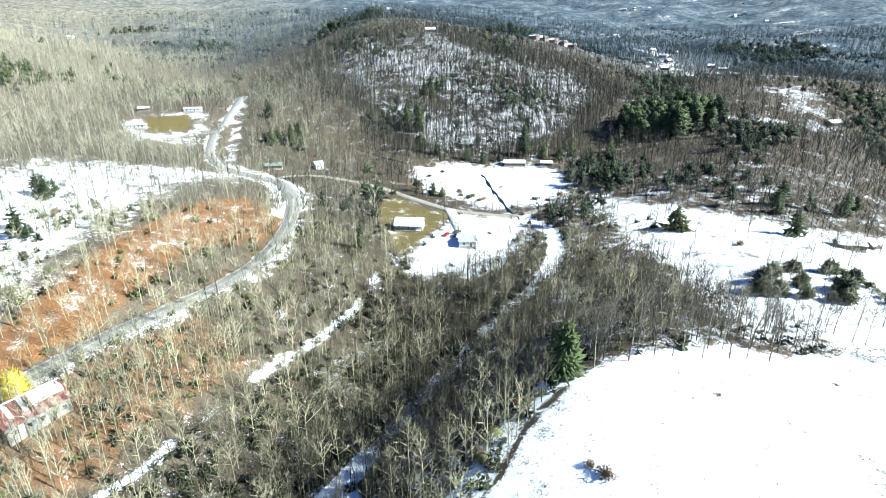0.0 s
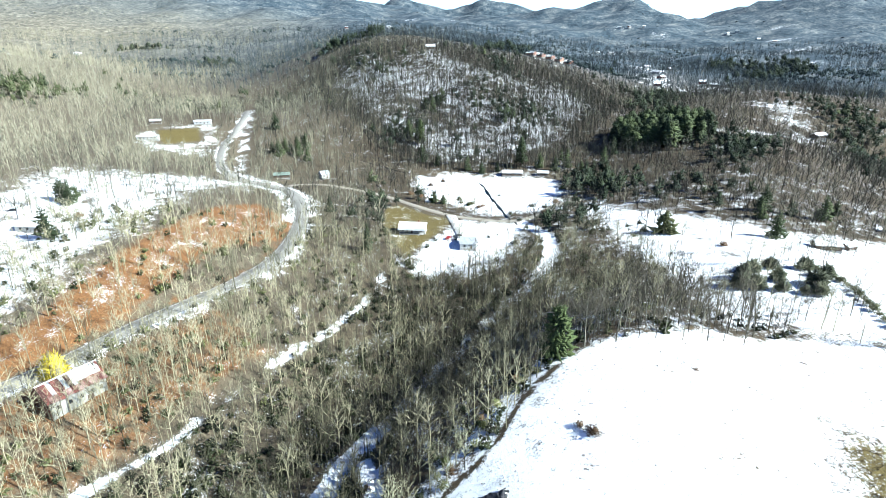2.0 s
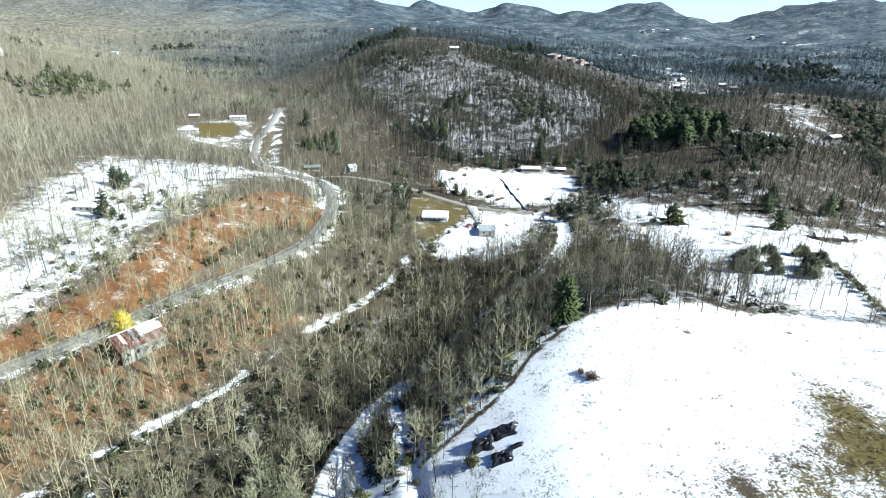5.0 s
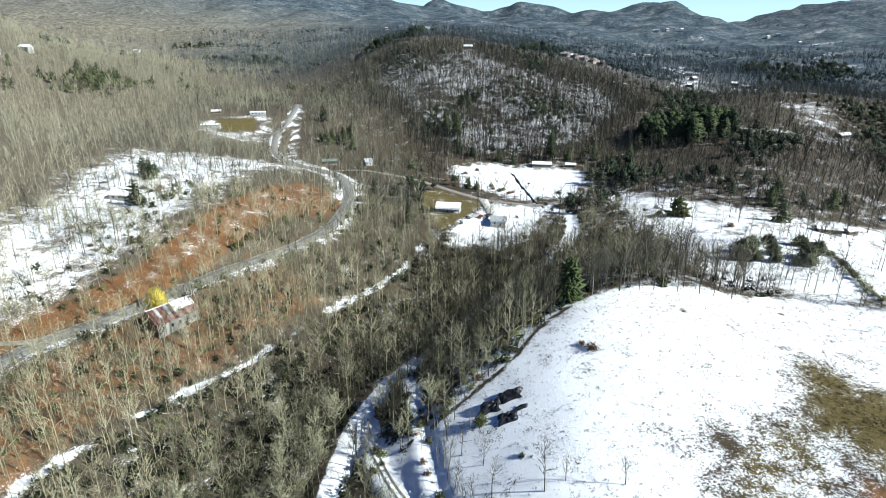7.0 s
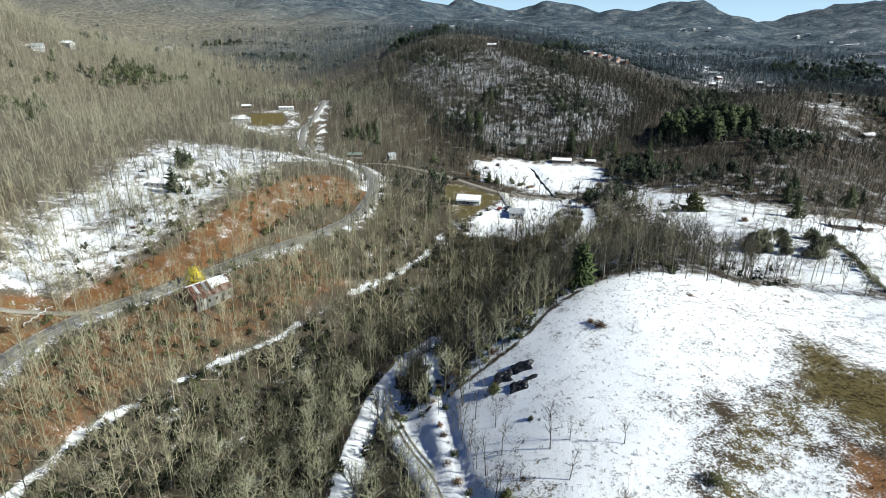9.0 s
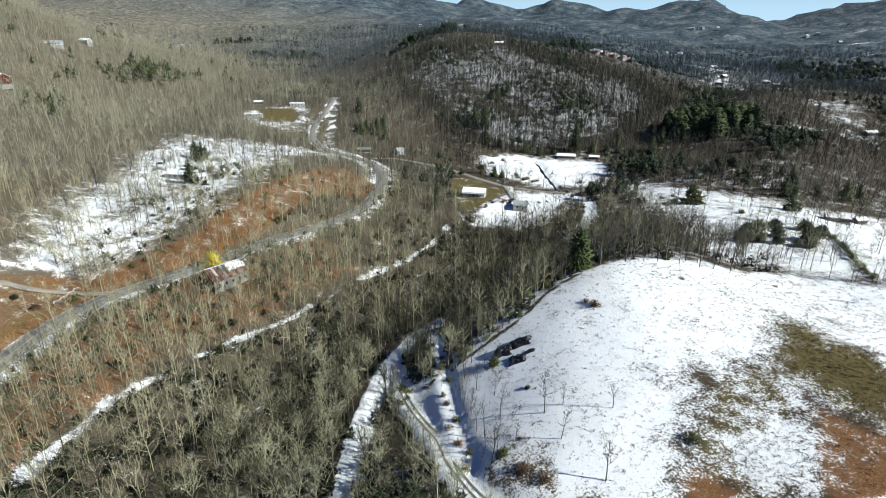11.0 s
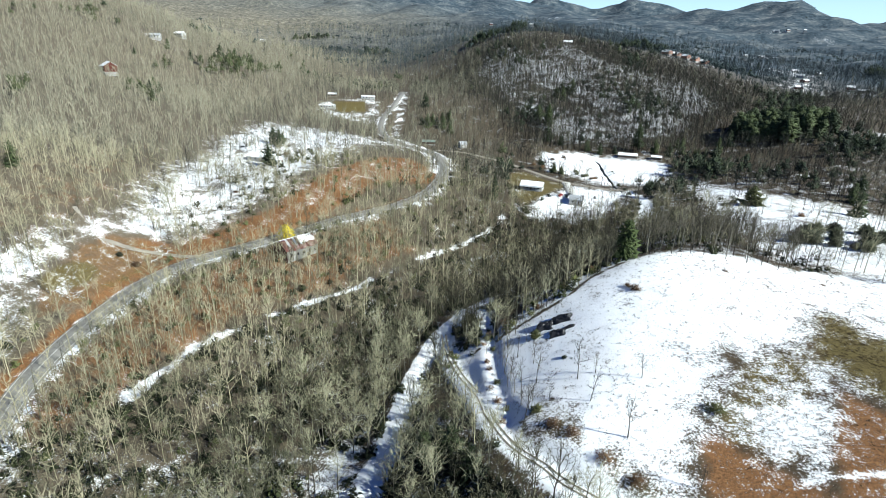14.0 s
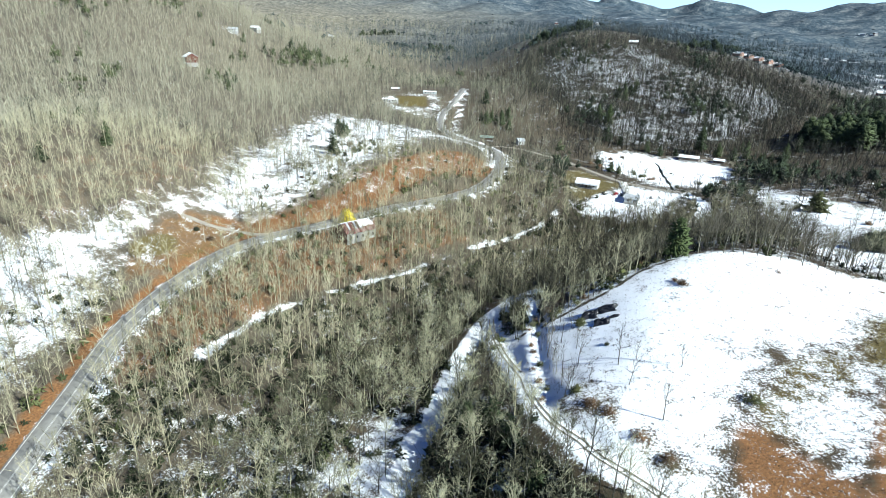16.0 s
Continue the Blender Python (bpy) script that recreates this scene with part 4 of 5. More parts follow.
stand([pine_shape(600 + i, h, h * 0.8, 14, 0.13) for i, h in enumerate((11, 14))], far_rows[dark], tone_of(far_rows[dark], 9), "far_evergreens", HAZY_NEEDLES,
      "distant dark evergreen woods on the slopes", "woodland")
last_rows = ring(scatter(-3400, 3800, 1500, 4700, 30, 34), 2000, 4800)
last_rows = last_rows[np.hypot(last_rows[:, 0], last_rows[:, 1]) < 3500]
last_rows = last_rows[in_sight(last_rows)]
last_rows[:, 4] *= r.uniform(0.35, 0.9, len(last_rows))
last_rows[:, 2] -= 2.5
stand([shrub_shape(700 + i, h, 14, 6, 0.55) for i, h in enumerate((6, 7, 5))], last_rows, tone_of(last_rows, 10, 0.52, 0.10, 420, 0.3), "ridge_woodland", HAZY_WOODS,
      "woods on the farthest ridges, haze painted in as blue-grey", "woodland")

wood_rows = []
for x0, y0, x1, y1, wide, count in ((490, 965, 650, 1010, 26, 60), (520, 1140, 665, 1075, 40, 110), (60, 850, 140, 940, 16, 50), (-178, 856, -90, 868, 7, 60), (-470, 1150, -410, 1105, 20, 24), (-745, 1343, -610, 1322, 30, 30)):
    t, u = r.uniform(0, 1, count), r.normal(0, 0.6, count) * wide
    x, y = x0 + (x1 - x0) * t + u * 0.5, y0 + (y1 - y0) * t + u
    wood_rows.append(np.column_stack([x, y, lie(x, y), r.uniform(0, 6.28, count), r.uniform(0.7, 1.2, count)]))
wood_rows = np.concatenate(wood_rows)
stand([pine_shape(440 + i, h, h * 0.6, 60, 0.08) for i, h in enumerate((16, 18, 14))], wood_rows, tone_of(wood_rows, 19, 0.45, 0.15), "pine_woods", FAR_NEEDLES, "dense dark green pine woods on the far hills", "woodland")


# ---- evergreens and shrubs that stand by themselves ----
def evergreen(seed, h, width, label, levels=20, boughs=8, low=0.08, power=0.9, mat=None, thick=0.17):
    tree = thing("evergreen_tree", label, "tree", "single evergreens")
    trunk, boughs_ = conifer_shape(seed, h, width, levels, boughs, 2, thick, low, power)
    part("trunk", trunk, BARK, tree)
    part("crown", boughs_, mat or NEEDLES, tree, "dark green needled boughs")
    return tree


def put(ob, x, y, turn=0.0, sink=0.0):
    ob.matrix_basis = pose(x, y, height_at(x, y) - sink, 0, 0, turn) @ Matrix.Diagonal((*ob.scale, 1))
    return ob


BRIGHT_NEEDLES = varied("sunlit_pine_needles", (0.026, 0.040, 0.013), (0.078, 0.100, 0.034), 0.8, 0.8, 0, 0, 6, "object", 0.3)
CEDAR = varied("olive_cedar", (0.043, 0.050, 0.018), (0.122, 0.122, 0.054), 0.8, 0.85, 0, 0, 6, "object", 0.3)
put(evergreen(11, 18, 5.6, "bright green white pine at the corner of the snowy pasture", 22, 12, 0.12, 0.42, BRIGHT_NEEDLES, 0.15), 34, 132)
put(evergreen(12, 17, 4.2, "dark green pine among bare trees by the road", 24, 8), -43, 268, 40)
put(evergreen(13, 13, 3.4, "narrow dark green pine beside the bend of the road", 20, 8), -76, 336, 80)
put(evergreen(14, 8, 3.4, "dark round pine across the side road from the house", 14, 9, 0.05, 0.6), -8, 380, 10)
put(evergreen(15, 6.5, 2.8, "dark bushy pine beside the side road", 12, 9, 0.05, 0.6), -1, 376, 70)
put(evergreen(16, 27, 6.5, "very tall dark pine at the foot of the hill", 28, 9, 0.2, 0.6), 68, 474, 20)
put(evergreen(17, 13, 7.2, "broad olive-green cedar standing in the snowy meadow", 18, 10, 0.02, 0.7, CEDAR), 121.5, 274, 33)
put(evergreen(18, 24, 6.0, "tall sunlit pine on the snowy hillside", 26, 9, 0.15, 0.6, BRIGHT_NEEDLES), -22, 520, 55)
put(evergreen(19, 20, 5.0, "dark pine on the snowy hillside", 24, 9, 0.15, 0.6), -34, 528, 15)
pine = evergreen(20, 15, 4.4, "dark green pine at the edge of the stream field", 18, 8, 0.05, 0.7)
spots = [(96, 462), (108, 470), (118, 458), (84, 470), (46, 462), (32, 456), (20, 462), (-6, 470), (-20, 478), (132, 430), (128, 400), (104, 404),
         (-150, 470), (-140, 476), (-128, 470), (-118, 462), (-132, 486), (-160, 520), (-219, 296), (-221, 306), (-231, 310), (-226, 300), (-199, 244), (176, 262), (188, 300), (210, 306), (226, 300), (196, 312), (240, 310), (-270, 118), (-277, 84), (-361, 335), (-136, 478), (-128, 476), (-143, 466), (-124, 485),
         (-7, 623), (-14, 630), (-2, 634), (-12, 606), (-20, 612), (80, 540), (76, 552), (106, 487), (153, 489), (114, 426), (122, 434), (140, 470), (-434, 553), (-433, 584), (-421, 586), (-417, 568), (-382, 359), (-395, 387), (-415, 404), (-469, 503), (461, 933), (330, 1119), (273, 941), (514, 1129),
    (-441, 505), (-472, 452), (-683, 1180), (-662, 1204), (-622, 1174), (-711, 1139)]
q = np.random.RandomState(3)
for i, (x, y) in enumerate(spots):
    s = q.uniform(0.55, 1.15)
    ob = pine if i == 0 else copy_thing(pine, Matrix())
    ob.scale = (s * q.uniform(0.9, 1.2), s * q.uniform(0.9, 1.2), s)
    put(ob, x, y, q.uniform(0, 360))
# hemlocks added to darken this shady stretch of bare woods
hemlock = evergreen(21, 12, 4.6, "dark green hemlock added to darken the shady woods beside the farm track", 14, 9, 0.06, 0.6, None, 0.16)
for i, (x, y) in enumerate(((-13, 4), (-8, -6), (2, -8), (10, -12), (-24, 16), (-28, 26), (-16, 14), (0, -20), (14, -22), (20, -30), (-10, -22))[::2]):
    s = q.uniform(0.6, 1.0)
    ob = hemlock if i == 0 else copy_thing(hemlock, Matrix())
    ob.scale = (s * q.uniform(0.9, 1.3), s * q.uniform(0.9, 1.3), s)
    put(ob, x + q.uniform(-3, 3), y + q.uniform(-3, 3), q.uniform(0, 360))
tall = evergreen(22, 22, 7.6, "tall dark green pine in a dense grove", 15, 9, 0.25, 0.42, None, 0.22)
for i in range(120):
    a, d = q.uniform(0, 6.28), math.sqrt(q.uniform(0, 1))
    x, y = 202 + 45 * d * math.cos(a), 510 + 32 * d * math.sin(a)
    s = q.uniform(0.7, 1.1)
    ob = tall if i == 0 else copy_thing(tall, Matrix())
    ob.scale = (s, s, s)
    put(ob, x, y, q.uniform(0, 360))


def round_shrub(seed, h, width, mat, label, sprays=420, thick=0.05, name="evergreen_shrub"):
    bush = thing(name, label, "shrub")
    part("foliage", shrub_shape(seed, h, width, sprays, thick), mat, bush)
    part("stem", sticks([[0, 0, -0.4]], [[0, 0, h * 0.5]], [0.12], [0.04], 6), BARK, bush)
    return bush


DARK_LEAVES = varied("dark_evergreen_leaves", (0.022, 0.026, 0.016), (0.079, 0.086, 0.050), 0.7, 0.8, 0, 0, 6, "object", 0.3)
YELLOW_LEAVES = varied("yellow_leaves", (0.42, 0.32, 0.02), (0.78, 0.66, 0.06), 1.0, 0.8, 0, 0, 6)
EDGE_LEAVES = varied("sunlit_olive_leaves", (0.050, 0.062, 0.018), (0.150, 0.165, 0.055), 0.7, 0.8, 0, 0, 6, "object", 0.4)
RUSSET = varied("russet_dry_leaves", (0.065, 0.040, 0.022), (0.187, 0.115, 0.065), 0.9, 0.9, 0, 0, 6, "object", 0.4)
for i, (x, y, h, w) in enumerate(((127, 200, 7.5, 9), (128, 190, 7, 9), (134, 206, 6.5, 9), (143, 208, 6, 9), (151, 188, 8, 10), (148, 181, 6, 8), (156, 205, 7, 8), (139, 195, 6.5, 8), (122, 192, 8, 9), (160, 196, 7, 8), (143, 182, 4, 5), (136, 186, 5, 7), (112, 280, 3.6, 6), (158, 206, 4.5, 6))):
    put(round_shrub(40 + i, h, w, DARK_LEAVES, "dark evergreen shrub in the snowy meadow"), x, y, i * 50)
for i, t in enumerate(np.linspace(0, 1, 16)):
    x, y = 160 + 3 * math.sin(t * 5), 208 - 62 * t
    put(round_shrub(60 + i, 2.6 + 0.8 * math.sin(i * 2.1), 5.5, CEDAR, "olive hedge shrub beside a dark ditch", 160, 0.07, "hedge_shrub"), x, y, i * 70)
bush = round_shrub(80, 8.6, 8.4, YELLOW_LEAVES, "bright yellow leafy bush between barn and road", 1500, 0.04, "yellow_bush")
put(bush, -133, 141.5)
for i, (x, y, h, w, mat, label) in enumerate((
        (71, 117, 1.2, 5.0, RUSSET, "low brown brush on the snowy pasture"), (34.5, 90, 2.6, 6.5, RUSSET, "brown leafless brush heap on the snowy pasture"), (32, 93, 1.6, 4, RUSSET, "low brown brush on the snowy pasture"),
        (112, 131, 1.2, 4.5, RUSSET, "low brown brush on the snowy pasture"), (1.0, 71, 3.6, 6.0, CEDAR, "olive-brown bush on the snowy slope"), (11.5, 54.5, 1.9, 2.2, DARK_LEAVES, "small dark evergreen bush in the snow"),
        (14.0, 53.5, 1.0, 2.2, DARK_LEAVES, "small dark evergreen bush in the snow"), (4.9, 28.7, 3.2, 5.0, CEDAR, "olive-brown bush beside the farm track"), (10, 22, 2.6, 7, RUSSET, "tangled brown thicket beside the farm track"),
        (15, 18, 2.4, 7, RUSSET, "tangled brown thicket beside the farm track"), (23, 10, 2.6, 8, RUSSET, "tangled brown thicket beside the farm track"), (30, 4, 2.2, 7, RUSSET, "tangled brown thicket beside the farm track"),
        (51, 29, 2.8, 8, CEDAR, "weedy mound at the edge of the bare clay"), (-196, 98, 2.6, 4, DARK_LEAVES, "dark shrub beside the clay drive"), (-186, 96, 2.8, 5, RUSSET, "russet shrub beside the clay drive"),
        (-181, 62, 3.0, 5, RUSSET, "russet shrub on the road bank"), (17, 372, 3.2, 5, CEDAR, "olive bush beside the side road"), (24, 366, 2.6, 6, RUSSET, "russet brush beside the side road"), (12, 378, 3.0, 5, CEDAR, "olive bush beside the side road"),
        (-18, 392, 3.4, 7, RUSSET, "russet brush beside the side road"), (-26, 398, 3.0, 6, RUSSET, "russet brush beside the side road"), (4, 339, 1.2, 3, DARK_LEAVES, "low dark bush on the lawn edge"), (104, 272, 2.4, 5, CEDAR, "olive bush in the snowy meadow"),
        (140, 245, 3.0, 6, RUSSET, "brown bush in the snowy meadow"), (70, 360, 3.0, 7, DARK_LEAVES, "dark brush beside the stream"), (62, 366, 3.0, 7, DARK_LEAVES, "dark brush beside the stream"),
        (-206, 271, 3.5, 7, DARK_LEAVES, "dark brush behind the farmhouse"),
        (-214, 277, 3.2, 6, DARK_LEAVES, "dark brush behind the farmhouse"),
        (-203, 277, 4, 8, RUSSET, "russet brush behind the farmhouse"),
        (-190, 259, 3.5, 7, CEDAR, "olive bush beside the farmhouse"),
        (-249, 273, 1.2, 5, DARK_LEAVES, "low dark brush on the snowy upper field"),
        (-209, 201, 2.2, 7, RUSSET, "brown brush heap on the snowy upper field"),
        (-187, 183, 1.8, 5, RUSSET, "brown brush on the snowy upper field"),
        (-167, 191, 2.2, 6, RUSSET, "brown brush on the snowy upper field"),
        (-1, 431, 3, 6, RUSSET, "russet brush in the stream field"),
        (11, 386, 3, 6, CEDAR, "olive bush beside the side road"),
        (20, 376, 3, 7, CEDAR, "olive bush beside the side road"),
        (27, 369, 2.6, 6, RUSSET, "russet brush beside the side road"),
        (45, 349, 2.5, 5, DARK_LEAVES, "dark brush on the stream bank"),
        (49, 332, 2.5, 5, DARK_LEAVES, "dark brush on the stream bank"),
        (42, 399, 1.6, 4, DARK_LEAVES, "dark brush on the stream bank"),
        (80, 371, 4, 8, RUSSET, "russet brush at the edge of the stream field"),
        (93, 411, 4, 8, CEDAR, "olive brush at the edge of the stream field"),
        (68, 347, 4, 8, RUSSET, "russet brush at the edge of the stream field"),
        (-11, 420, 3, 6, RUSSET, "russet brush in the stream field"))):
    put(round_shrub(90 + i, h, w, mat, label, 260, 0.045, "shrub"), x, y, i * 47)

line = DITCH[::2]
for i, (x, y) in enumerate(line):
    if y > 100:
        continue
    h, w = 1.5 + 1.0 * abs(math.sin(i * 1.9)), 2.6 + 1.6 * abs(math.sin(i * 2.7))
    put(round_shrub(140 + i, h, w, (CEDAR, RUSSET, RUSSET)[i % 3], "brown and olive brush along the snowy ditch", 110, 0.05, "ditch_shrub"), x + 1.8 * math.sin(i * 2.3), y + 1.2 * math.cos(i * 3.1), i * 67)

ROW_TWIGS = varied("brown_grey_twigs", (0.036, 0.032, 0.025), (0.144, 0.130, 0.101), 0.5, 0.95, 0, 0, 6, "object", 0.6)
# sunlit brush along the wooded edge of the pasture
rim = curve_through([(-24, 66), (-20, 76), (-2, 87), (10, 97), (20, 114), (33, 129)])
for i, (x, y) in enumerate(rim[::1]):
    h, w = 1.6 + 1.5 * abs(math.sin(i * 2.3)), 2.8 + 2.4 * abs(math.sin(i * 1.7))
    put(round_shrub(200 + i, h, w, (CEDAR, EDGE_LEAVES, CEDAR, EDGE_LEAVES, RUSSET)[i % 5], "olive-green brush along the wooded pasture edge", 130, 0.05, "edge_shrub"), x - 3.5 - 4.5 * abs(math.sin(i * 3.7)), y + 3.0 * math.cos(i * 2.9), i * 53)

# saplings on the snowy slope, and the row of trees along the pasture's far edge
def sapling(seed, h, **shape):
    tree = thing("sapling", "slender leafless sapling casting a long shadow on snow", "tree", "saplings on the snowy slope")
    trunk, crown = bare_tree_shape(seed, h, **shape)
    part("trunk", trunk, BARK, tree)
    part("crown", crown, ROW_TWIGS, tree, "sparse leafless twigs")
    return tree


kinds = [sapling(800 + i, (8.5, 7.0, 6.0)[i], limbs=10, subs=4, twigs=4, thick=1.3, low=0.3, reach=0.34) for i in range(3)]
for i, (x, y, s) in enumerate(((28.6, 17.3, 1.1), (33.5, 40.5, 0.9), (20.8, 43.8, 0.95), (15.8, 41.7, 1.15), (3.7, 43.9, 1.2), (1.8, 55.9, 1.0), (19.3, 30.6, 0.9), (1.9, 26.5, 1.3), (-6.6, 76.9, 1.2), (-8.4, 69.9, 1.1), (-12.7, 77.9, 1.2),
                               (-1.8, 69.8, 0.9), (-4, 62, 0.8), (8, 33, 0.7), (-16, 70, 1.1), (147, 118, 1.2), (150, 122, 0.9), (44, 4, 0.9), *[(x + q.uniform(2.5, 8), y + q.uniform(-2, 2), q.uniform(0.45, 1.15)) for x, y in DITCH if y < 96])):
    ob = kinds[i] if i < 3 else copy_thing(kinds[i % 3], Matrix())
    ob.scale = (1.5 * s, 1.5 * s, 1.4 * s)
    put(ob, x, y, i * 77)
row = [(42, 133), (47, 137), (52, 134), (57, 140), (60, 136), (63, 143), (66, 137), (70, 141), (73, 147), (75, 138), (80, 144), (84, 139), (86, 146), (90, 142), (95, 147), (98, 141), (101, 146), (106, 150), (72, 152), (64, 150),
       (56, 147), (88, 152), (96, 154), (110, 156), (120, 158), (131, 160), (54, 152), (48, 144), (80, 151), (78, 157)]
row += [(x + q.uniform(-4, 4), y + q.uniform(-1, 14)) for x, y in EDGE_LINE[::2]] + [(x + q.uniform(-5, 5), y + q.uniform(2, 20)) for x, y in EDGE_LINE[::2]]
slim = []
for i in range(3):
    slim.append(thing("slender_tree", "slender leafless tree in a row along the snowy pasture", "tree", "trees along the pasture edge"))
    trunk, crown = bare_tree_shape(860 + i, (14.0, 12.5, 15.0)[i], limbs=14, subs=5, twigs=4, thick=0.95, low=0.35, reach=0.34)
    part("trunk", trunk, BARK, slim[i])
    part("crown", crown, ROW_TWIGS, slim[i], "thin brown-grey leafless branches")
for i, (x, y) in enumerate(row):
    ob = slim[i] if i < 3 else copy_thing(slim[i % 3], Matrix())
    s = q.uniform(0.85, 1.2)
    ob.scale = (s * 1.1, s * 1.1, s * 1.3)
    put(ob, x + q.uniform(-1, 1), y + q.uniform(-1, 1), i * 61)

# undergrowth and tufts, past counting
low_rows = scatter(-200, 120, -60, 300, 5.5, 41, 0.8)
low_rows = low_rows[(low_rows[:, 1] > -42) & (clumpy(low_rows[:, 0], low_rows[:, 1], 40, 12) > 0.36)]
low_rows[:, 4] *= 1.25
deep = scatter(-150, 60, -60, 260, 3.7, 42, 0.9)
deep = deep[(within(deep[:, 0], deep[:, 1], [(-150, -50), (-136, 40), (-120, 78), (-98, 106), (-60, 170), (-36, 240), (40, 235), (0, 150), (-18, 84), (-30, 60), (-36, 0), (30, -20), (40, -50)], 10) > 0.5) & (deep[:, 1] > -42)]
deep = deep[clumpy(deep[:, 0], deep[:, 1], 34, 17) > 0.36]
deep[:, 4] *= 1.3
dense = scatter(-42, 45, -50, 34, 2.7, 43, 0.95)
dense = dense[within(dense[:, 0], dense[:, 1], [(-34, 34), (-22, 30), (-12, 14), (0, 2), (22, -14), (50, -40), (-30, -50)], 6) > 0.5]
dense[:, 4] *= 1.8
# deep and dense clumps toned darkest: shade between the trees put into colour
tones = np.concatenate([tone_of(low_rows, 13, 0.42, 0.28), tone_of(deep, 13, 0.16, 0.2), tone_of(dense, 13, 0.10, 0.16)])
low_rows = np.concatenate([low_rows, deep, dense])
stand([shrub_shape(900 + i, (2.6, 3.2, 2.0)[i], (3.6, 3.2, 3.4)[i], 26, 0.11) for i in range(3)], low_rows, tones, "undergrowth", SHRUBS, "olive-green evergreen undergrowth beneath the bare trees, toned dark where shade lies", "undergrowth")
q = np.random.RandomState(51)
x, y = q.uniform(-15, 190, 22000), q.uniform(-40, 150, 22000)
use = (within(x, y, PASTURE, 2) > 0.9) & (q.uniform(0, 1, x.shape) < 0.34 + 0.65 * within(x, y, [(45, 130), (70, 100), (60, 60), (40, 30), (45, -40), (200, -40), (200, 100), (110, 135)], 30) * clumpy(x, y, 26, 14))
rows = np.column_stack([x, y, lie(x, y), q.uniform(0, 6.28, x.shape), q.uniform(0.4, 1.75, x.shape)])[use]
TUFTS = toned("dry_grass_tufts", [(0.0, (0.036, 0.026, 0.016)), (0.5, (0.101, 0.072, 0.040)), (1.0, (0.202, 0.151, 0.079))])
x, y = q.uniform(60, 116, 5200), q.uniform(0, 98, 5200)
use = q.uniform(0, 1, x.shape) < np.maximum(within(x, y, GRASS_BAND, 10), 0.6 * within(x, y, BROWN_PATCH, 8))
rows = np.concatenate([rows, np.column_stack([x, y, lie(x, y), q.uniform(0, 6.28, x.shape), q.uniform(0.6, 1.8, x.shape)])[use]])
stand([shrub_shape(950 + i, 0.55, 1.1, 10, 0.11, True) for i in range(4)], rows, tone_of(rows, 15, 0.35, 0.25), "grass_tufts", TUFTS, "dry brown grass tufts poking through the pasture snow", "grass")


# ---- buildings ----
WHITE_BOARD = varied("weathered_white_boards", (0.368, 0.376, 0.360), (0.576, 0.576, 0.552), 0.5, 0.8, 0, 0.2, 8)
BARN_WALL = varied("whitewashed_block", (0.192, 0.192, 0.174), (0.385, 0.377, 0.340), 0.35, 0.9, 0, 0.4, 10)
RUSTY_RED = varied("rusty_red_tin", (0.072, 0.032, 0.029), (0.173, 0.065, 0.054), 0.5, 0.6, 0.3, 0.3, 9, "object", 0.5)
PALE_RUST = varied("faded_rusty_tin", (0.145, 0.066, 0.053), (0.343, 0.251, 0.224), 0.7, 0.7, 0.2, 0.3, 7)
GREY_TIN = varied("grey_tin", (0.36, 0.38, 0.39), (0.58, 0.60, 0.60), 0.5, 0.45, 0.4, 0.2, 9)
GREEN_TIN = varied("pale_green_tin", (0.16, 0.22, 0.19), (0.30, 0.36, 0.31), 0.5, 0.5, 0.2, 0.2, 9)
SNOW = varied("lying_snow", (0.80, 0.81, 0.84), (0.88, 0.88, 0.88), 0.5, 0.85, 0, 0.2, 8)
BROWN_BOARD = varied("brown_boards", (0.06, 0.045, 0.035), (0.15, 0.11, 0.08), 0.6, 0.85, 0, 0.3, 9)
RED_BOARD = varied("dark_red_boards", (0.065, 0.018, 0.013), (0.130, 0.035, 0.025), 0.6, 0.85, 0, 0.3, 9)
GLASS = material("dark_window_glass", (0.03, 0.035, 0.04), 0.1)
BLOCK = varied("grey_block_base", (0.25, 0.25, 0.24), (0.40, 0.39, 0.37), 0.8, 0.9, 0, 0.3, 9)
BRICK = varied("brick_red", (0.20, 0.08, 0.05), (0.34, 0.15, 0.10), 1.5, 0.9, 0, 0.3, 8)
BLACK_SHEET = varied("black_plastic_sheet", (0.008, 0.008, 0.010), (0.035, 0.035, 0.04), 0.8, 0.35, 0, 0.5, 5)
RUBBER = material("black_rubber", (0.015, 0.015, 0.015), 0.8)
STEEL = varied("dull_steel", (0.30, 0.30, 0.30), (0.45, 0.45, 0.45), 1, 0.5, 0.7, 0.1, 9)


def add_box(bm, centre, size, turn=0.0, tilt=0.0):
    m = Matrix.Translation(centre) @ Euler((tilt, 0, turn)).to_matrix().to_4x4() @ Matrix.Diagonal((*size, 1))
    bmesh.ops.create_cube(bm, size=1.0, matrix=m)
    return bm


def a_box(centre, size, turn=0.0, tilt=0.0, bevel=0.0):
    bm = add_box(bmesh.new(), centre, size, turn, tilt)
    if bevel:
        bmesh.ops.bevel(bm, geom=bm.edges[:], offset=bevel, segments=2, profile=0.5, affect="EDGES")
    return bm


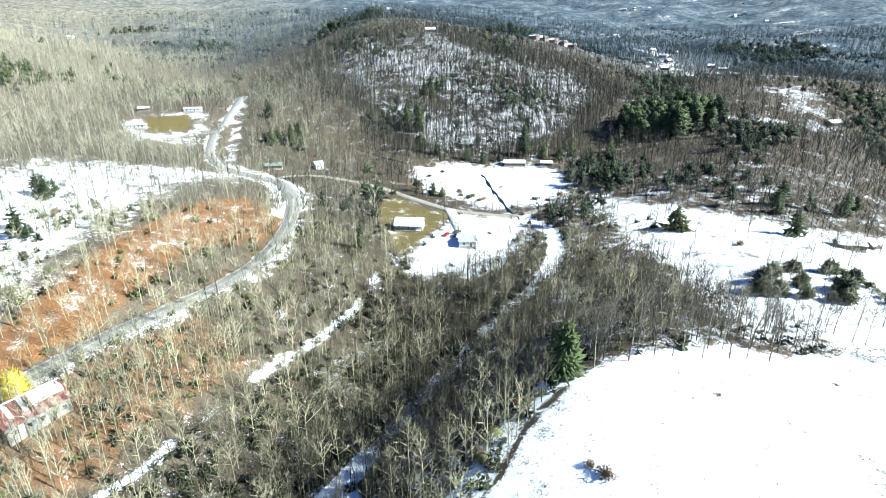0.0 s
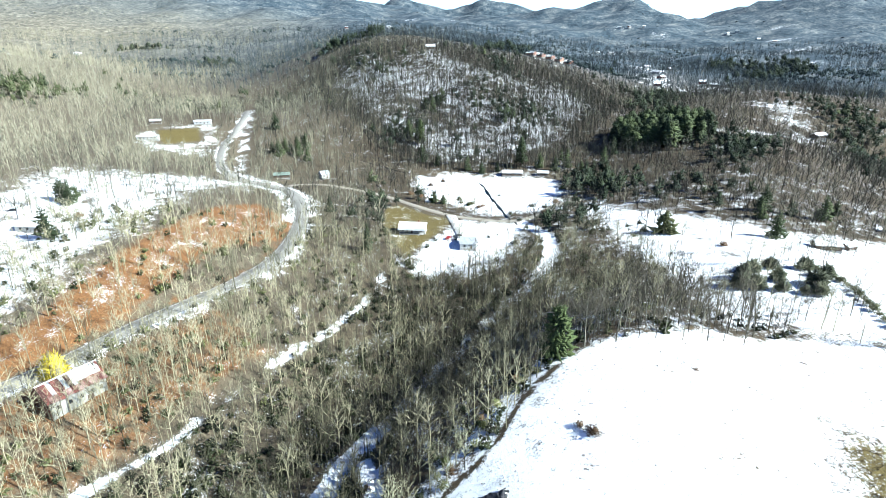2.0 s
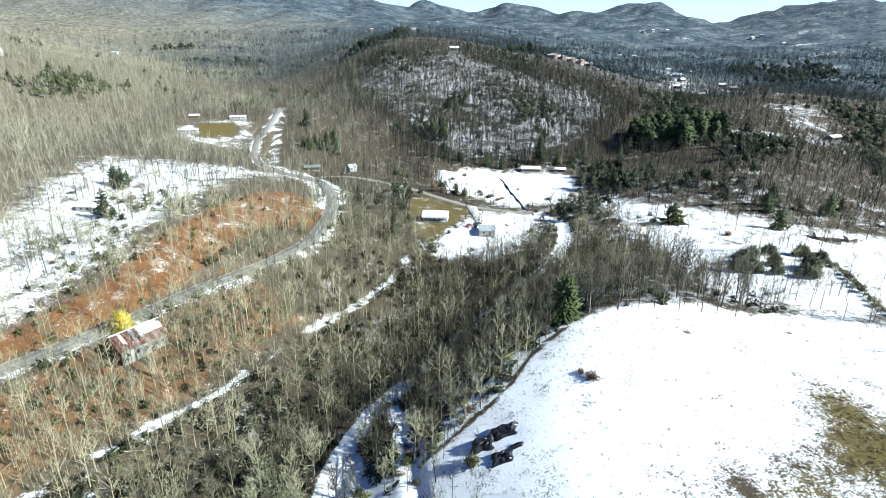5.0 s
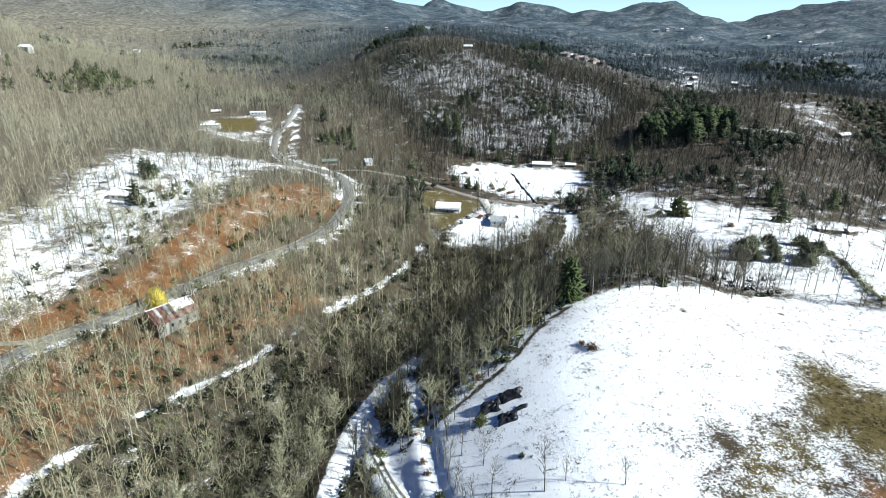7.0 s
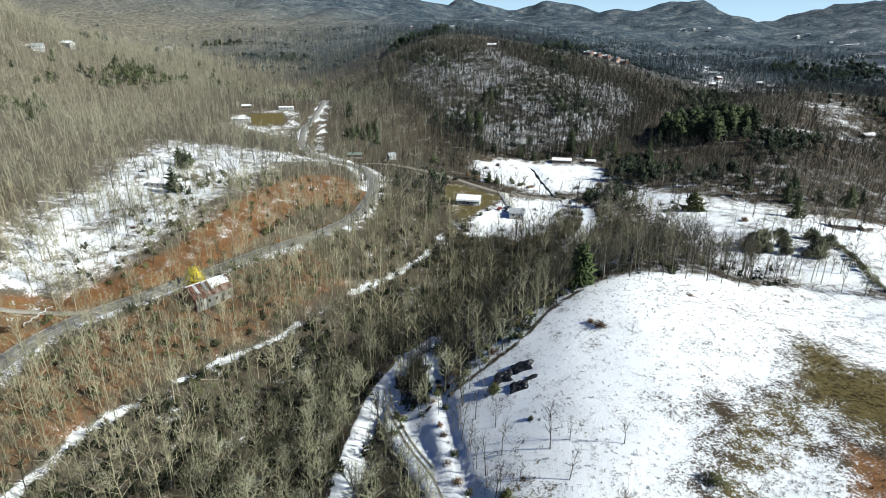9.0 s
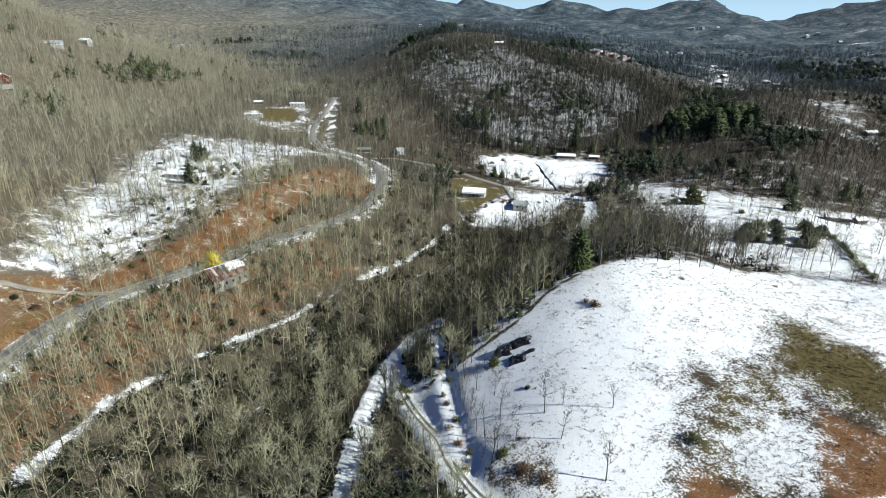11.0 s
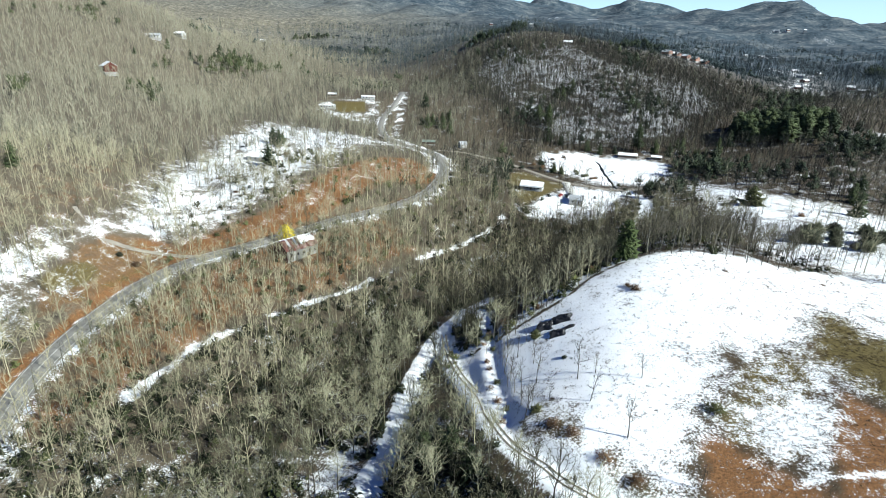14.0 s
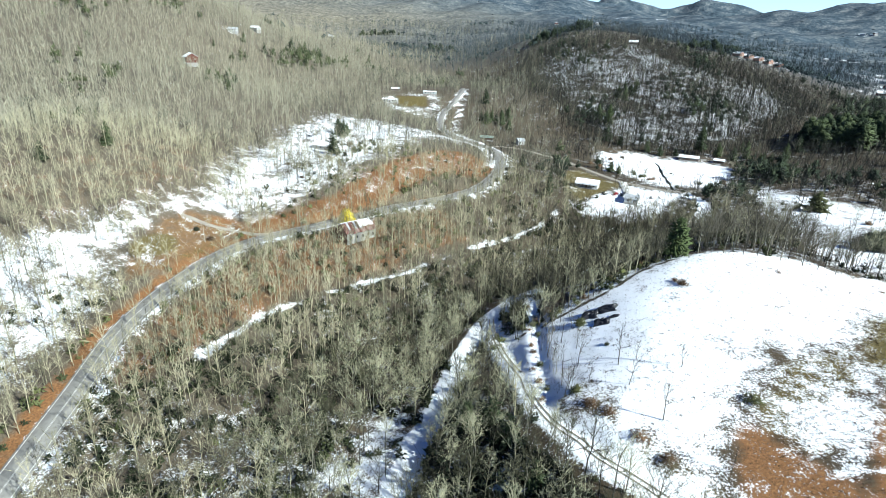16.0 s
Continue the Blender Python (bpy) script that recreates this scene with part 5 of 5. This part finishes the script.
def gabled(length, depth, height, rise, sink=1.0):
    """Walls with pointed ends; the ridge runs along x."""
    bm = bmesh.new()
    l, d = length / 2, depth / 2
    outline = [(-d, -sink), (d, -sink), (d, height), (0, height + rise), (-d, height)]
    ends = [[bm.verts.new((x, y, z)) for y, z in outline] for x in (-l, l)]
    bm.faces.new(ends[0][::-1])
    bm.faces.new(ends[1])
    for i in range(5):
        j = (i + 1) % 5
        bm.faces.new((ends[0][i], ends[0][j], ends[1][j], ends[1][i]))
    return bm


def slope(length, depth, height, rise, side, over, thick, along=(0.0, 1.0), up=0.0, lower=0.0, upper=1.0):
    """One slope of a gable roof as a slab; along and lower/upper: which share of it."""
    bm = bmesh.new()
    d = depth / 2
    run = math.hypot(d, rise)
    eave = -over / run
    def spot(x, t, z):
        t = eave + (1 - eave) * t
        return (x, side * d * (1 - t), height + rise * t + z)
    x0 = -length / 2 - over + along[0] * (length + 2 * over)
    x1 = -length / 2 - over + along[1] * (length + 2 * over)
    low = [bm.verts.new(spot(x, t, up)) for x, t in ((x0, lower), (x1, lower), (x1, upper), (x0, upper))]
    top = [bm.verts.new(spot(x, t, up + thick)) for x, t in ((x0, lower), (x1, lower), (x1, upper), (x0, upper))]
    bm.faces.new(low[::-1])
    bm.faces.new(top)
    for i in range(4):
        j = (i + 1) % 4
        bm.faces.new((low[i], low[j], top[j], top[i]))
    bmesh.ops.recalc_face_normals(bm, faces=bm.faces[:])
    return bm


def window(parent, x, y, z, wide, high, facing, mat):
    """A window set on a wall that faces -y (0), +x (1), +y (2) or -x (3)."""
    turn = facing * math.pi / 2
    out = Vector((math.sin(turn), -math.cos(turn), 0))
    win = part("window", a_box(Vector((x, y, z)) + out * 0.03, (wide + 0.2, 0.08, high + 0.2), turn), mat, parent)
    part("pane", a_box(Vector((x, y, z)) + out * 0.075, (wide, 0.03, high), turn), GLASS, win)


def house(name, label, category, x, y, turn, length, depth, height, rise, wall, roof, snow=0.0, windows=(2, 1), door=True, chimney=False, porch=0.0, group="", over=0.5, lift=0.0):
    c, s = math.cos(radians(turn)), math.sin(radians(turn))
    z = max(height_at(x + u * c - v * s, y + u * s + v * c) for u in (-length / 2, 0, length / 2) for v in (-depth / 2, depth / 2)) * 0.5 + 0.5 * height_at(x, y) + lift
    ob = thing(name, label, category, group, (x, y, z), turn)
    body = part("wall", gabled(length, depth, height, rise, 4.0), wall, ob)
    part("base", a_box((0, 0, -1.8), (length + 0.16, depth + 0.16, 4.2)), BLOCK, ob, "grey block base")
    top = part("roof", slope(length, depth, height, rise, -1, over, 0.16), roof, ob)
    part("roof_slope", slope(length, depth, height, rise, 1, over, 0.16), roof, top)
    if snow:
        part("snow_cover", slope(length, depth, height, rise, -1, over - 0.08, 0.14, (0.0, snow), 0.165), SNOW, top, "lying snow")
        part("snow_cover", slope(length, depth, height, rise, 1, over - 0.08, 0.14, (1 - snow, 1.0), 0.165), SNOW, top, "lying snow")
    for facing, half, along in ((0, depth / 2, length), (2, depth / 2, length)):
        n = windows[0]
        for i in range(n):
            u = (i + 0.5) / n * along * 0.86 - along * 0.43
            if door and facing == 0 and i == n // 2:
                part("door", a_box((u, -half - 0.03, 1.02), (0.95, 0.1, 2.05)), BROWN_BOARD, body)
                continue
            window(body, u, -half if facing == 0 else half, height * 0.58, 1.1, 1.1, facing, WHITE_BOARD)
    for facing, side in ((1, 1), (3, -1)):
        for i in range(windows[1]):
            window(body, side * length / 2, (i - (windows[1] - 1) / 2) * depth * 0.4, height * 0.58, 1.0, 1.1, facing, WHITE_BOARD)
    if porch:
        part("porch_floor", a_box((0, -depth / 2 - porch / 2, -0.1), (length * 0.92, porch, 0.3)), BLOCK, ob)
        part("porch_roof", a_box((0, -depth / 2 - porch / 2 - 0.1, height - 0.25), (length + 0.9, porch + 0.6, 0.14), 0, radians(6)), roof, ob)
        for i in range(6):
            part("porch_post", a_box((-length * 0.44 + i * length * 0.176, -depth / 2 - porch + 0.15, height / 2 - 0.2), (0.14, 0.14, height - 0.2)), WHITE_BOARD, ob)
    if chimney:
        part("chimney", a_box((length * 0.22, 0.6, height + rise * 0.8), (0.8, 0.6, rise + 1.2)), BRICK, top)
    return ob


# the old barn below the road: rusted tin in strips, its far half under snow
BARN_TURN = math.degrees(math.atan2(14.9, 9.1))
barn_z = 4.6
barn = thing("barn", "old whitewashed barn with a rusty red tin roof, half under snow", "barn", "", (-123.35, 133.7, barn_z), BARN_TURN)
L, D, H, R = 17.4, 11.6, 6.2, 3.8
body = part("wall", gabled(L, D, H, R, 2.5), BARN_WALL, barn, "blotched grey whitewashed block wall")
part("gable_boards", gabled(0.16, D - 0.1, H - 0.3, R, 1.0), RUSTY_RED, barn, "rust-red tin gable").location = (-L / 2 - 0.09, 0, 0)
top = part("roof", slope(L, D, H, R, 1, 0.6, 0.12), PALE_RUST, barn, "rust-streaked tin")
part("roof_slope", slope(L, D, H, R, -1, 0.6, 0.10), PALE_RUST, top)
for i in range(14):
    ends = (i / 14 + 0.002, (i + 1) / 14 - 0.002)
    mat = (RUSTY_RED, RUSTY_RED, GREY_TIN, RUSTY_RED, RUSTY_RED, GREY_TIN, RUSTY_RED, GREY_TIN, RUSTY_RED, RUSTY_RED, PALE_RUST, RUSTY_RED, PALE_RUST, RUSTY_RED)[i]
    part("tin_sheet", slope(L, D, H, R, -1, 0.58, 0.05, ends, 0.105, 0.30, 1.0), mat, top, "rusty or bare tin sheet")
    part("tin_sheet", slope(L, D, H, R, -1, 0.62, 0.05, ends, 0.11 + 0.01 * (i % 3), -0.02 * (i % 4), 0.31), PALE_RUST if i % 3 else RUSTY_RED, top, "faded rusty tin sheet")
part("ridge_cap", a_box((0, 0, H + R + 0.16), (L + 1.2, 0.7, 0.12)), SNOW, top, "snow-white ridge")
drift = slope(L, D, H, R, -1, 0.5, 0.22, (0.50, 0.97), 0.16, 0.42, 0.97)
bmesh.ops.subdivide_edges(drift, edges=drift.edges[:], cuts=4, use_grid_fill=True)
for v in drift.verts:
    v.co += Vector((noise.noise(v.co * 0.6), noise.noise(v.co * 0.6 + Vector((7, 0, 0))), 0)) * 0.8
part("snow_cover", drift, SNOW, top, "lying snow")
for u in (-6.2, -2.8, 0.6, 4.0, 6.8):
    window(body, u, -D / 2, 3.4, 0.9, 1.2, 0, BROWN_BOARD)
part("door", a_box((3.2, -D / 2 - 0.04, 1.3), (2.0, 0.12, 2.6)), BROWN_BOARD, body, "dark open-looking barn door")

house("house", "white single-storey house with a pale tin roof and shaded porch", "house", -19.5, 301, -6, 15.5, 9.8, 3.0, 2.2, WHITE_BOARD, GREY_TIN, 1.0, (5, 2), True, True, 2.4, "", 0.6, 0.6)
house("garage", "grey tin garage beside the snowy yard", "garage", 12.8, 279, -4, 8.8, 12, 3.0, 1.6, GREY_TIN, GREY_TIN, 0.0, (2, 1), True)
house("shed", "small shed with a pale green tin roof beside the road", "shed", -129, 418, 12, 12, 6, 2.6, 1.4, BROWN_BOARD, GREEN_TIN, 0.0, (2, 1))
house("small_house", "small white house at the road junction", "house", -98, 430, 35, 6.5, 6, 3.4, 2.2, WHITE_BOARD, GREY_TIN, 0.0, (2, 1))
house("mobile_home", "long white mobile home beside a brown lawn", "mobile home", -252, 462, 14, 17, 4.4, 2.5, 0.7, WHITE_BOARD, GREY_TIN, 0.9, (5, 1))
house("mobile_home", "white mobile home at the far end of the clearing", "mobile home", -226, 516, 10, 15, 4.4, 2.5, 0.7, WHITE_BOARD, GREY_TIN, 1.0, (4, 1))
house("outbuilding", "dark wooden outbuilding behind the clearing", "shed", -266, 508, 20, 9, 5, 2.4, 1.2, BROWN_BOARD, GREY_TIN, 0.9, (2, 1))
house("farmhouse", "white-roofed farmhouse among trees above the snowy field", "house", -213, 258, -8, 19, 8.5, 3.0, 2.0, WHITE_BOARD, GREY_TIN, 1.0, (4, 2), True, True)
house("outbuilding", "white-walled outbuilding beside the farmhouse", "shed", -197, 254, 60, 6, 5, 2.6, 1.5, WHITE_BOARD, GREY_TIN, 0.8, (2, 1))
house("cabin", "dark red cabin with a snowy roof on the wooded hillside", "cabin", -444, 382, -40, 19, 11, 6.0, 3.4, RED_BOARD, GREY_TIN, 1.0, (4, 2), True, False, 2.2)
house("cabin", "dark brown cabin with a snowy roof among bare trees", "cabin", 374, 545, 24, 15, 8, 3.2, 2.0, BROWN_BOARD, GREY_TIN, 1.0, (4, 2), True, True)
house("ranch_house", "low dark house with a snowy roof beyond the stream field", "house", 58, 453, -4, 17, 8, 2.6, 1.5, BROWN_BOARD, GREY_TIN, 1.0, (5, 1))
house("outbuilding", "low shed with a snowy roof near the stream", "shed", 84, 452, -8, 9, 6, 2.4, 1.2, BROWN_BOARD, GREY_TIN, 1.0, (2, 1))
house("hilltop_house", "brown house with a snowy roof on top of the wooded hill", "house", -17, 806, 6, 13, 8, 3.4, 2.2, BROWN_BOARD, GREY_TIN, 1.0, (5, 2))
house("carport", "dark-walled outbuilding at the end of the ditch", "shed", 196, 250, -14, 12, 7, 2.6, 1.2, BROWN_BOARD, GREY_TIN, 1.0, (2, 1))
house("outbuilding", "small shed with a snowy roof in the east meadow", "shed", 212, 256, 20, 7, 5, 2.4, 1.2, BROWN_BOARD, GREY_TIN, 1.0, (2, 1))
q = np.random.RandomState(77)
for x, y in ((-758, 1024), (-492, 514), (-468, 950), (-530, 1003), (-162, 1815), (-302, 1891), (397, 1129), (351, 952), (347, 915), (322, 858), (423, 1082), (414, 873), (403, 890), (1015, 2062), (984, 2063), (637, 2158), (669, 2149), (714, 2128), (591, 1144), (471, 1647), (422, 1608), (1037, 1856), (1057, 1993), (-762, 1229), (-498, 567)):
    house("far_house", "distant house with a snowy roof among bare woods", "house", x, y, q.uniform(-40, 40), q.uniform(9, 14), q.uniform(7, 9), q.uniform(2.6, 4.2), 2.2, (WHITE_BOARD, BROWN_BOARD, WHITE_BOARD, RED_BOARD)[q.randint(4)], GREY_TIN,
          q.choice((0.0, 0.6, 1.0)), (3, 1), False, False, 0.0, "far houses")

PINK_BOARD = varied("pale_salmon_boards", (0.284, 0.148, 0.108), (0.405, 0.243, 0.182), 0.5, 0.8, 0, 0.2, 8)
for x, y in ((133, 878), (146, 876), (160, 874), (173, 871), (187, 869)):
    house("lodge", "long salmon-pink lodge on the crest of the wooded hill", "lodge", x, y, -50, 14, 9, 4.0, 2.4, PINK_BOARD, GREY_TIN, 0.6, (4, 1), False, False, 0.0, "lodges on the hill crest")


# ---- vehicles by the garage ----
def car(label, paint, x, y, turn, long=4.6, truck=False):
    ob = thing("pickup_truck" if truck else "car", label, "truck" if truck else "car", "", (x, y, height_at(x, y)), turn)
    part("body", a_box((0, 0, 0.75), (long, 1.8, 0.7), 0, 0, 0.12), paint, ob)
    cab = part("cabin", a_box((0.2 if not truck else 0.5, 0, 1.38), (long * (0.5 if not truck else 0.32), 1.55, 0.62), 0, 0, 0.16), paint, ob)
    part("windscreen", a_box((0.2 + long * 0.24 if not truck else 0.5 + long * 0.15, 0, 1.38), (0.12, 1.4, 0.45), 0, 0, 0.03), GLASS, cab)
    for side in (-0.79, 0.79):
        part("side_window", a_box((0.2 if not truck else 0.5, side, 1.4), (long * 0.36 if not truck else long * 0.22, 0.04, 0.36)), GLASS, cab)
    for u in (-long * 0.31, long * 0.31):
        for side in (-0.82, 0.82):
            bm = bmesh.new()
            bmesh.ops.create_cone(bm, cap_ends=True, segments=16, radius1=0.36, radius2=0.36, depth=0.24, matrix=Matrix.Translation((u, side, 0.36)) @ Matrix.Rotation(math.pi / 2, 4, "X"))
            wheel = part("wheel", bm, RUBBER, ob)
            bm = bmesh.new()
            bmesh.ops.create_cone(bm, cap_ends=True, segments=12, radius1=0.19, radius2=0.19, depth=0.26, matrix=Matrix.Translation((u, side, 0.36)) @ Matrix.Rotation(math.pi / 2, 4, "X"))
            part("rim", bm, STEEL, wheel)
    return ob


RED_PAINT = material("dull_red_paint", (0.30, 0.03, 0.03), 0.4)
DARK_PAINT = material("dark_paint", (0.03, 0.035, 0.045), 0.4)
car("dull red car parked in the snowy yard", RED_PAINT, 1.5, 288, 65)
car("dark pickup truck parked beside the garage", DARK_PAINT, 7.0, 292, 20, 5.4, True)
car("dark car parked in the snowy yard", DARK_PAINT, 6.0, 287, 80)
car("dark car parked in front of the farmhouse", DARK_PAINT, -243, 282, 30)

# lamp post by the side road
post = thing("lamp_post", "tall grey lamp post beside the side road", "lamp post", "", (-12, 372, height_at(-12, 372)))
part("pole", sticks([[0, 0, -0.3]], [[0, 0, 8.5]], [0.13], [0.09], 8), STEEL, post)
part("arm", sticks([[0, 0, 8.3]], [[1.4, -0.4, 8.7]], [0.05], [0.04], 6), STEEL, post)
part("lamp_head", a_box((1.5, -0.42, 8.66), (0.6, 0.28, 0.16), 0, 0, 0.05), STEEL, post)

# ---- edge lines, drives, wheel ruts ----
def offset(line, off):
    d = np.gradient(line, axis=0)
    return line + np.stack([-d[:, 1], d[:, 0]], 1) / np.linalg.norm(d, axis=1)[:, None] * off


def strip(name, line, height, half, lift, mat, label, category, parent=None):
    v = np.concatenate([np.column_stack([offset(line, o), height + lift + dz]) for o, dz in ((-half, 0), (half, 0))])
    n = len(line)
    i = np.arange(n - 1)
    me = triangles(name, v, np.concatenate([np.stack([i, i + 1, i + n + 1], 1), np.stack([i, i + n + 1, i + n], 1)])[:, ::-1])
    me.materials.append(mat)
    return tagged(new(name, me), label, category, kind="structure")


near_part = ROAD[:, 1] < 350
for off in (-3.6, 3.6):
    strip("edge_line", offset(ROAD, off)[near_part], LINES["road"][1][near_part], 0.11, 0.135, LINE_PAINT, "worn white edge line on the asphalt", "road marking")
for off in (-0.16, 0.16):
    strip("centre_line", offset(ROAD, off)[near_part], LINES["road"][1][near_part], 0.05, 0.185, LINE_PAINT, "worn centre line on the asphalt", "road marking")
CONCRETE = varied("worn_concrete", (0.44, 0.43, 0.40), (0.62, 0.61, 0.57), 0.5, 0.9, 0, 0.3, 10, "world")
RUT = varied("muddy_wheel_rut", (0.10, 0.085, 0.06), (0.30, 0.27, 0.22), 0.5, 0.95, 0, 0.4, 12, "world")
for off in (-0.85, 0.85):
    strip("wheel_rut", offset(TRACK, off), LINES["track"][1], 0.27, 0.17, RUT, "muddy wheel rut along the snowy farm track", "track")
drive = curve_through([(-163, 117), (-172, 115), (-184, 112), (-200, 106), (-216, 104), (-232, 112)])
ribbon("drive", drive, ground(drive[:, 0], drive[:, 1]), 1.5, 0.22, GRAVEL, "pale gravel drive leaving the road over orange clay", "drive")
drive = curve_through([(4, 345), (6, 330), (8, 312), (10, 290)])
ribbon("drive", drive, ground(drive[:, 0], drive[:, 1]), 3.0, 0.55, CONCRETE, "pale concrete drive to the garage", "drive")

# ---- black sheeting, logs and branches on the snow ----
def sheeting(seed, x, y, long, wide, high, label):
    bm = bmesh.new()
    n = 15
    bmesh.ops.create_grid(bm, x_segments=n, y_segments=n, size=0.5)
    for v in bm.verts:
        p = Vector((v.co.x * long, v.co.y * wide, 0)) + Vector((seed * 9.1, 0, 0))
        edge = 1 - max(abs(v.co.x), abs(v.co.y)) * 2
        ragged = 1 + 0.35 * noise.noise(p * 0.5)
        v.co.x, v.co.y = v.co.x * long * ragged, v.co.y * wide * ragged
        v.co.z = min(1.0, edge * 3) * high * (0.55 + 0.9 * abs(noise.noise(p * 0.75))) - 0.05
    bmesh.ops.solidify(bm, geom=bm.faces[:], thickness=0.04)
    me = bpy.data.meshes.new("tarpaulin")
    bm.to_mesh(me)
    bm.free()
    me.materials.append(BLACK_SHEET)
    ob = tagged(new("tarpaulin", me), label, "tarpaulin", "black sheeting on the pasture")
    co = np.array([v.co for v in me.vertices])
    co[:, 2] += ground(x + co[:, 0], y + co[:, 1])
    me.vertices.foreach_set("co", co.ravel())
    ob.location = (x, y, 0)
    return ob


sheeting(1, 3.8, 76.2, 6.0, 4.8, 1.8, "crumpled black plastic sheeting on a heap in the snow")
sheeting(2, 9.4, 78.2, 7.0, 4.4, 1.6, "torn black plastic sheeting on a heap in the snow")
sheeting(3, 8.6, 69.6, 5.6, 4.4, 1.4, "crumpled black plastic sheeting lying in the snow")
sheeting(4, 12.4, 71.8, 3.8, 1.5, 1.0, "long black plastic scrap lying in the snow")


def log(x, y, turn, long, radius, mat, label):
    r = np.random.RandomState(int(abs(x * 7 + y)))
    t = np.linspace(0, 1, 6)
    c, s = math.cos(radians(turn)), math.sin(radians(turn))
    px, py = x + c * long * t + r.normal(0, 0.12, 6), y + s * long * t + r.normal(0, 0.12, 6)
    line = np.column_stack([px - x, py - y, ground(px, py) + radius * 0.7 - height_at(x, y)])
    rad = radius * (1 - 0.5 * t)
    me = triangles("fallen_log", *sticks(line[:-1], line[1:], rad[:-1], rad[1:], 7))
    me.materials.append(mat)
    ob = tagged(new("fallen_log", me), label, "log", "fallen logs")
    ob.location = (x, y, height_at(x, y))


PALE_WOOD = varied("bleached_wood", (0.36, 0.30, 0.22), (0.62, 0.56, 0.46), 0.8, 0.9, 0, 0.3, 8)
log(32, 63, 110, 2.6, 0.28, BLACK_SHEET, "short charred log lying on the snowy pasture")
log(33, 61.5, 60, 1.6, 0.24, BLACK_SHEET, "short charred log lying on the snowy pasture")
log(-92, 108, 8, 9, 0.22, PALE_WOOD, "bleached fallen trunk on the orange bank")
log(-108, 92, 20, 7, 0.18, PALE_WOOD, "bleached fallen trunk in the woods")
log(-124, 72, -15, 8, 0.18, PALE_WOOD, "bleached fallen trunk in the woods")
log(-70, 118, 30, 6, 0.16, PALE_WOOD, "bleached fallen trunk near the old bed")


# utility poles by the road, and the zigzag rail fence beside the clay drive
POLE_WOOD = varied("weathered_pole_wood", (0.20, 0.17, 0.13), (0.42, 0.37, 0.29), 0.8, 0.9, 0, 0.4, 8)
for i, (x, y) in enumerate(((-185, 58), (-187, 93))):
    pole = thing("utility_pole", "weathered wooden utility pole standing on the road bank", "utility pole", "utility poles by the road", (x, y, height_at(x, y)), 25 + 8 * i)
    bm = bmesh.new()
    bmesh.ops.create_cone(bm, cap_ends=True, segments=10, radius1=0.19, radius2=0.13, depth=10.4, matrix=Matrix.Translation((0, 0, 4.2)))
    part("pole", bm, POLE_WOOD, pole)
    arm = part("crossarm", a_box((0, 0.16, 8.7), (2.2, 0.12, 0.14), 0, 0, 0.015), POLE_WOOD, pole)
    for u in (-0.95, 0.0, 0.95):
        bm = bmesh.new()
        bmesh.ops.create_cone(bm, cap_ends=True, segments=8, radius1=0.07, radius2=0.04, depth=0.2, matrix=Matrix.Translation((u, 0.16, 8.87)))
        part("insulator", bm, GREY_TIN, arm, "grey insulator")
fence = thing("rail_fence", "low zigzag split-rail fence topped with snow beside the clay drive", "fence", "", (-182.4, 108.5, height_at(-182.4, 108.5)))
for i in range(8):
    y0, y1, side = -7.6 + 1.9 * i, -5.7 + 1.9 * i, 0.7 * (-1) ** i
    turn, size = math.atan2(1.9, -2 * side), math.hypot(1.9, 1.4) + 0.3
    base = height_at(-182.4, 108.5 + (y0 + y1) / 2) - height_at(-182.4, 108.5)
    for k, z in enumerate((0.18, 0.5, 0.82)):
        rail = part("rail", a_box((0, (y0 + y1) / 2, base + z), (size, 0.13, 0.13), turn, 0, 0.02), POLE_WOOD, fence)
        if k == 2:
            part("snow_cover", a_box((0, (y0 + y1) / 2, base + z + 0.13), (size, 0.24, 0.13), turn, 0, 0.04), SNOW, rail, "lying snow")
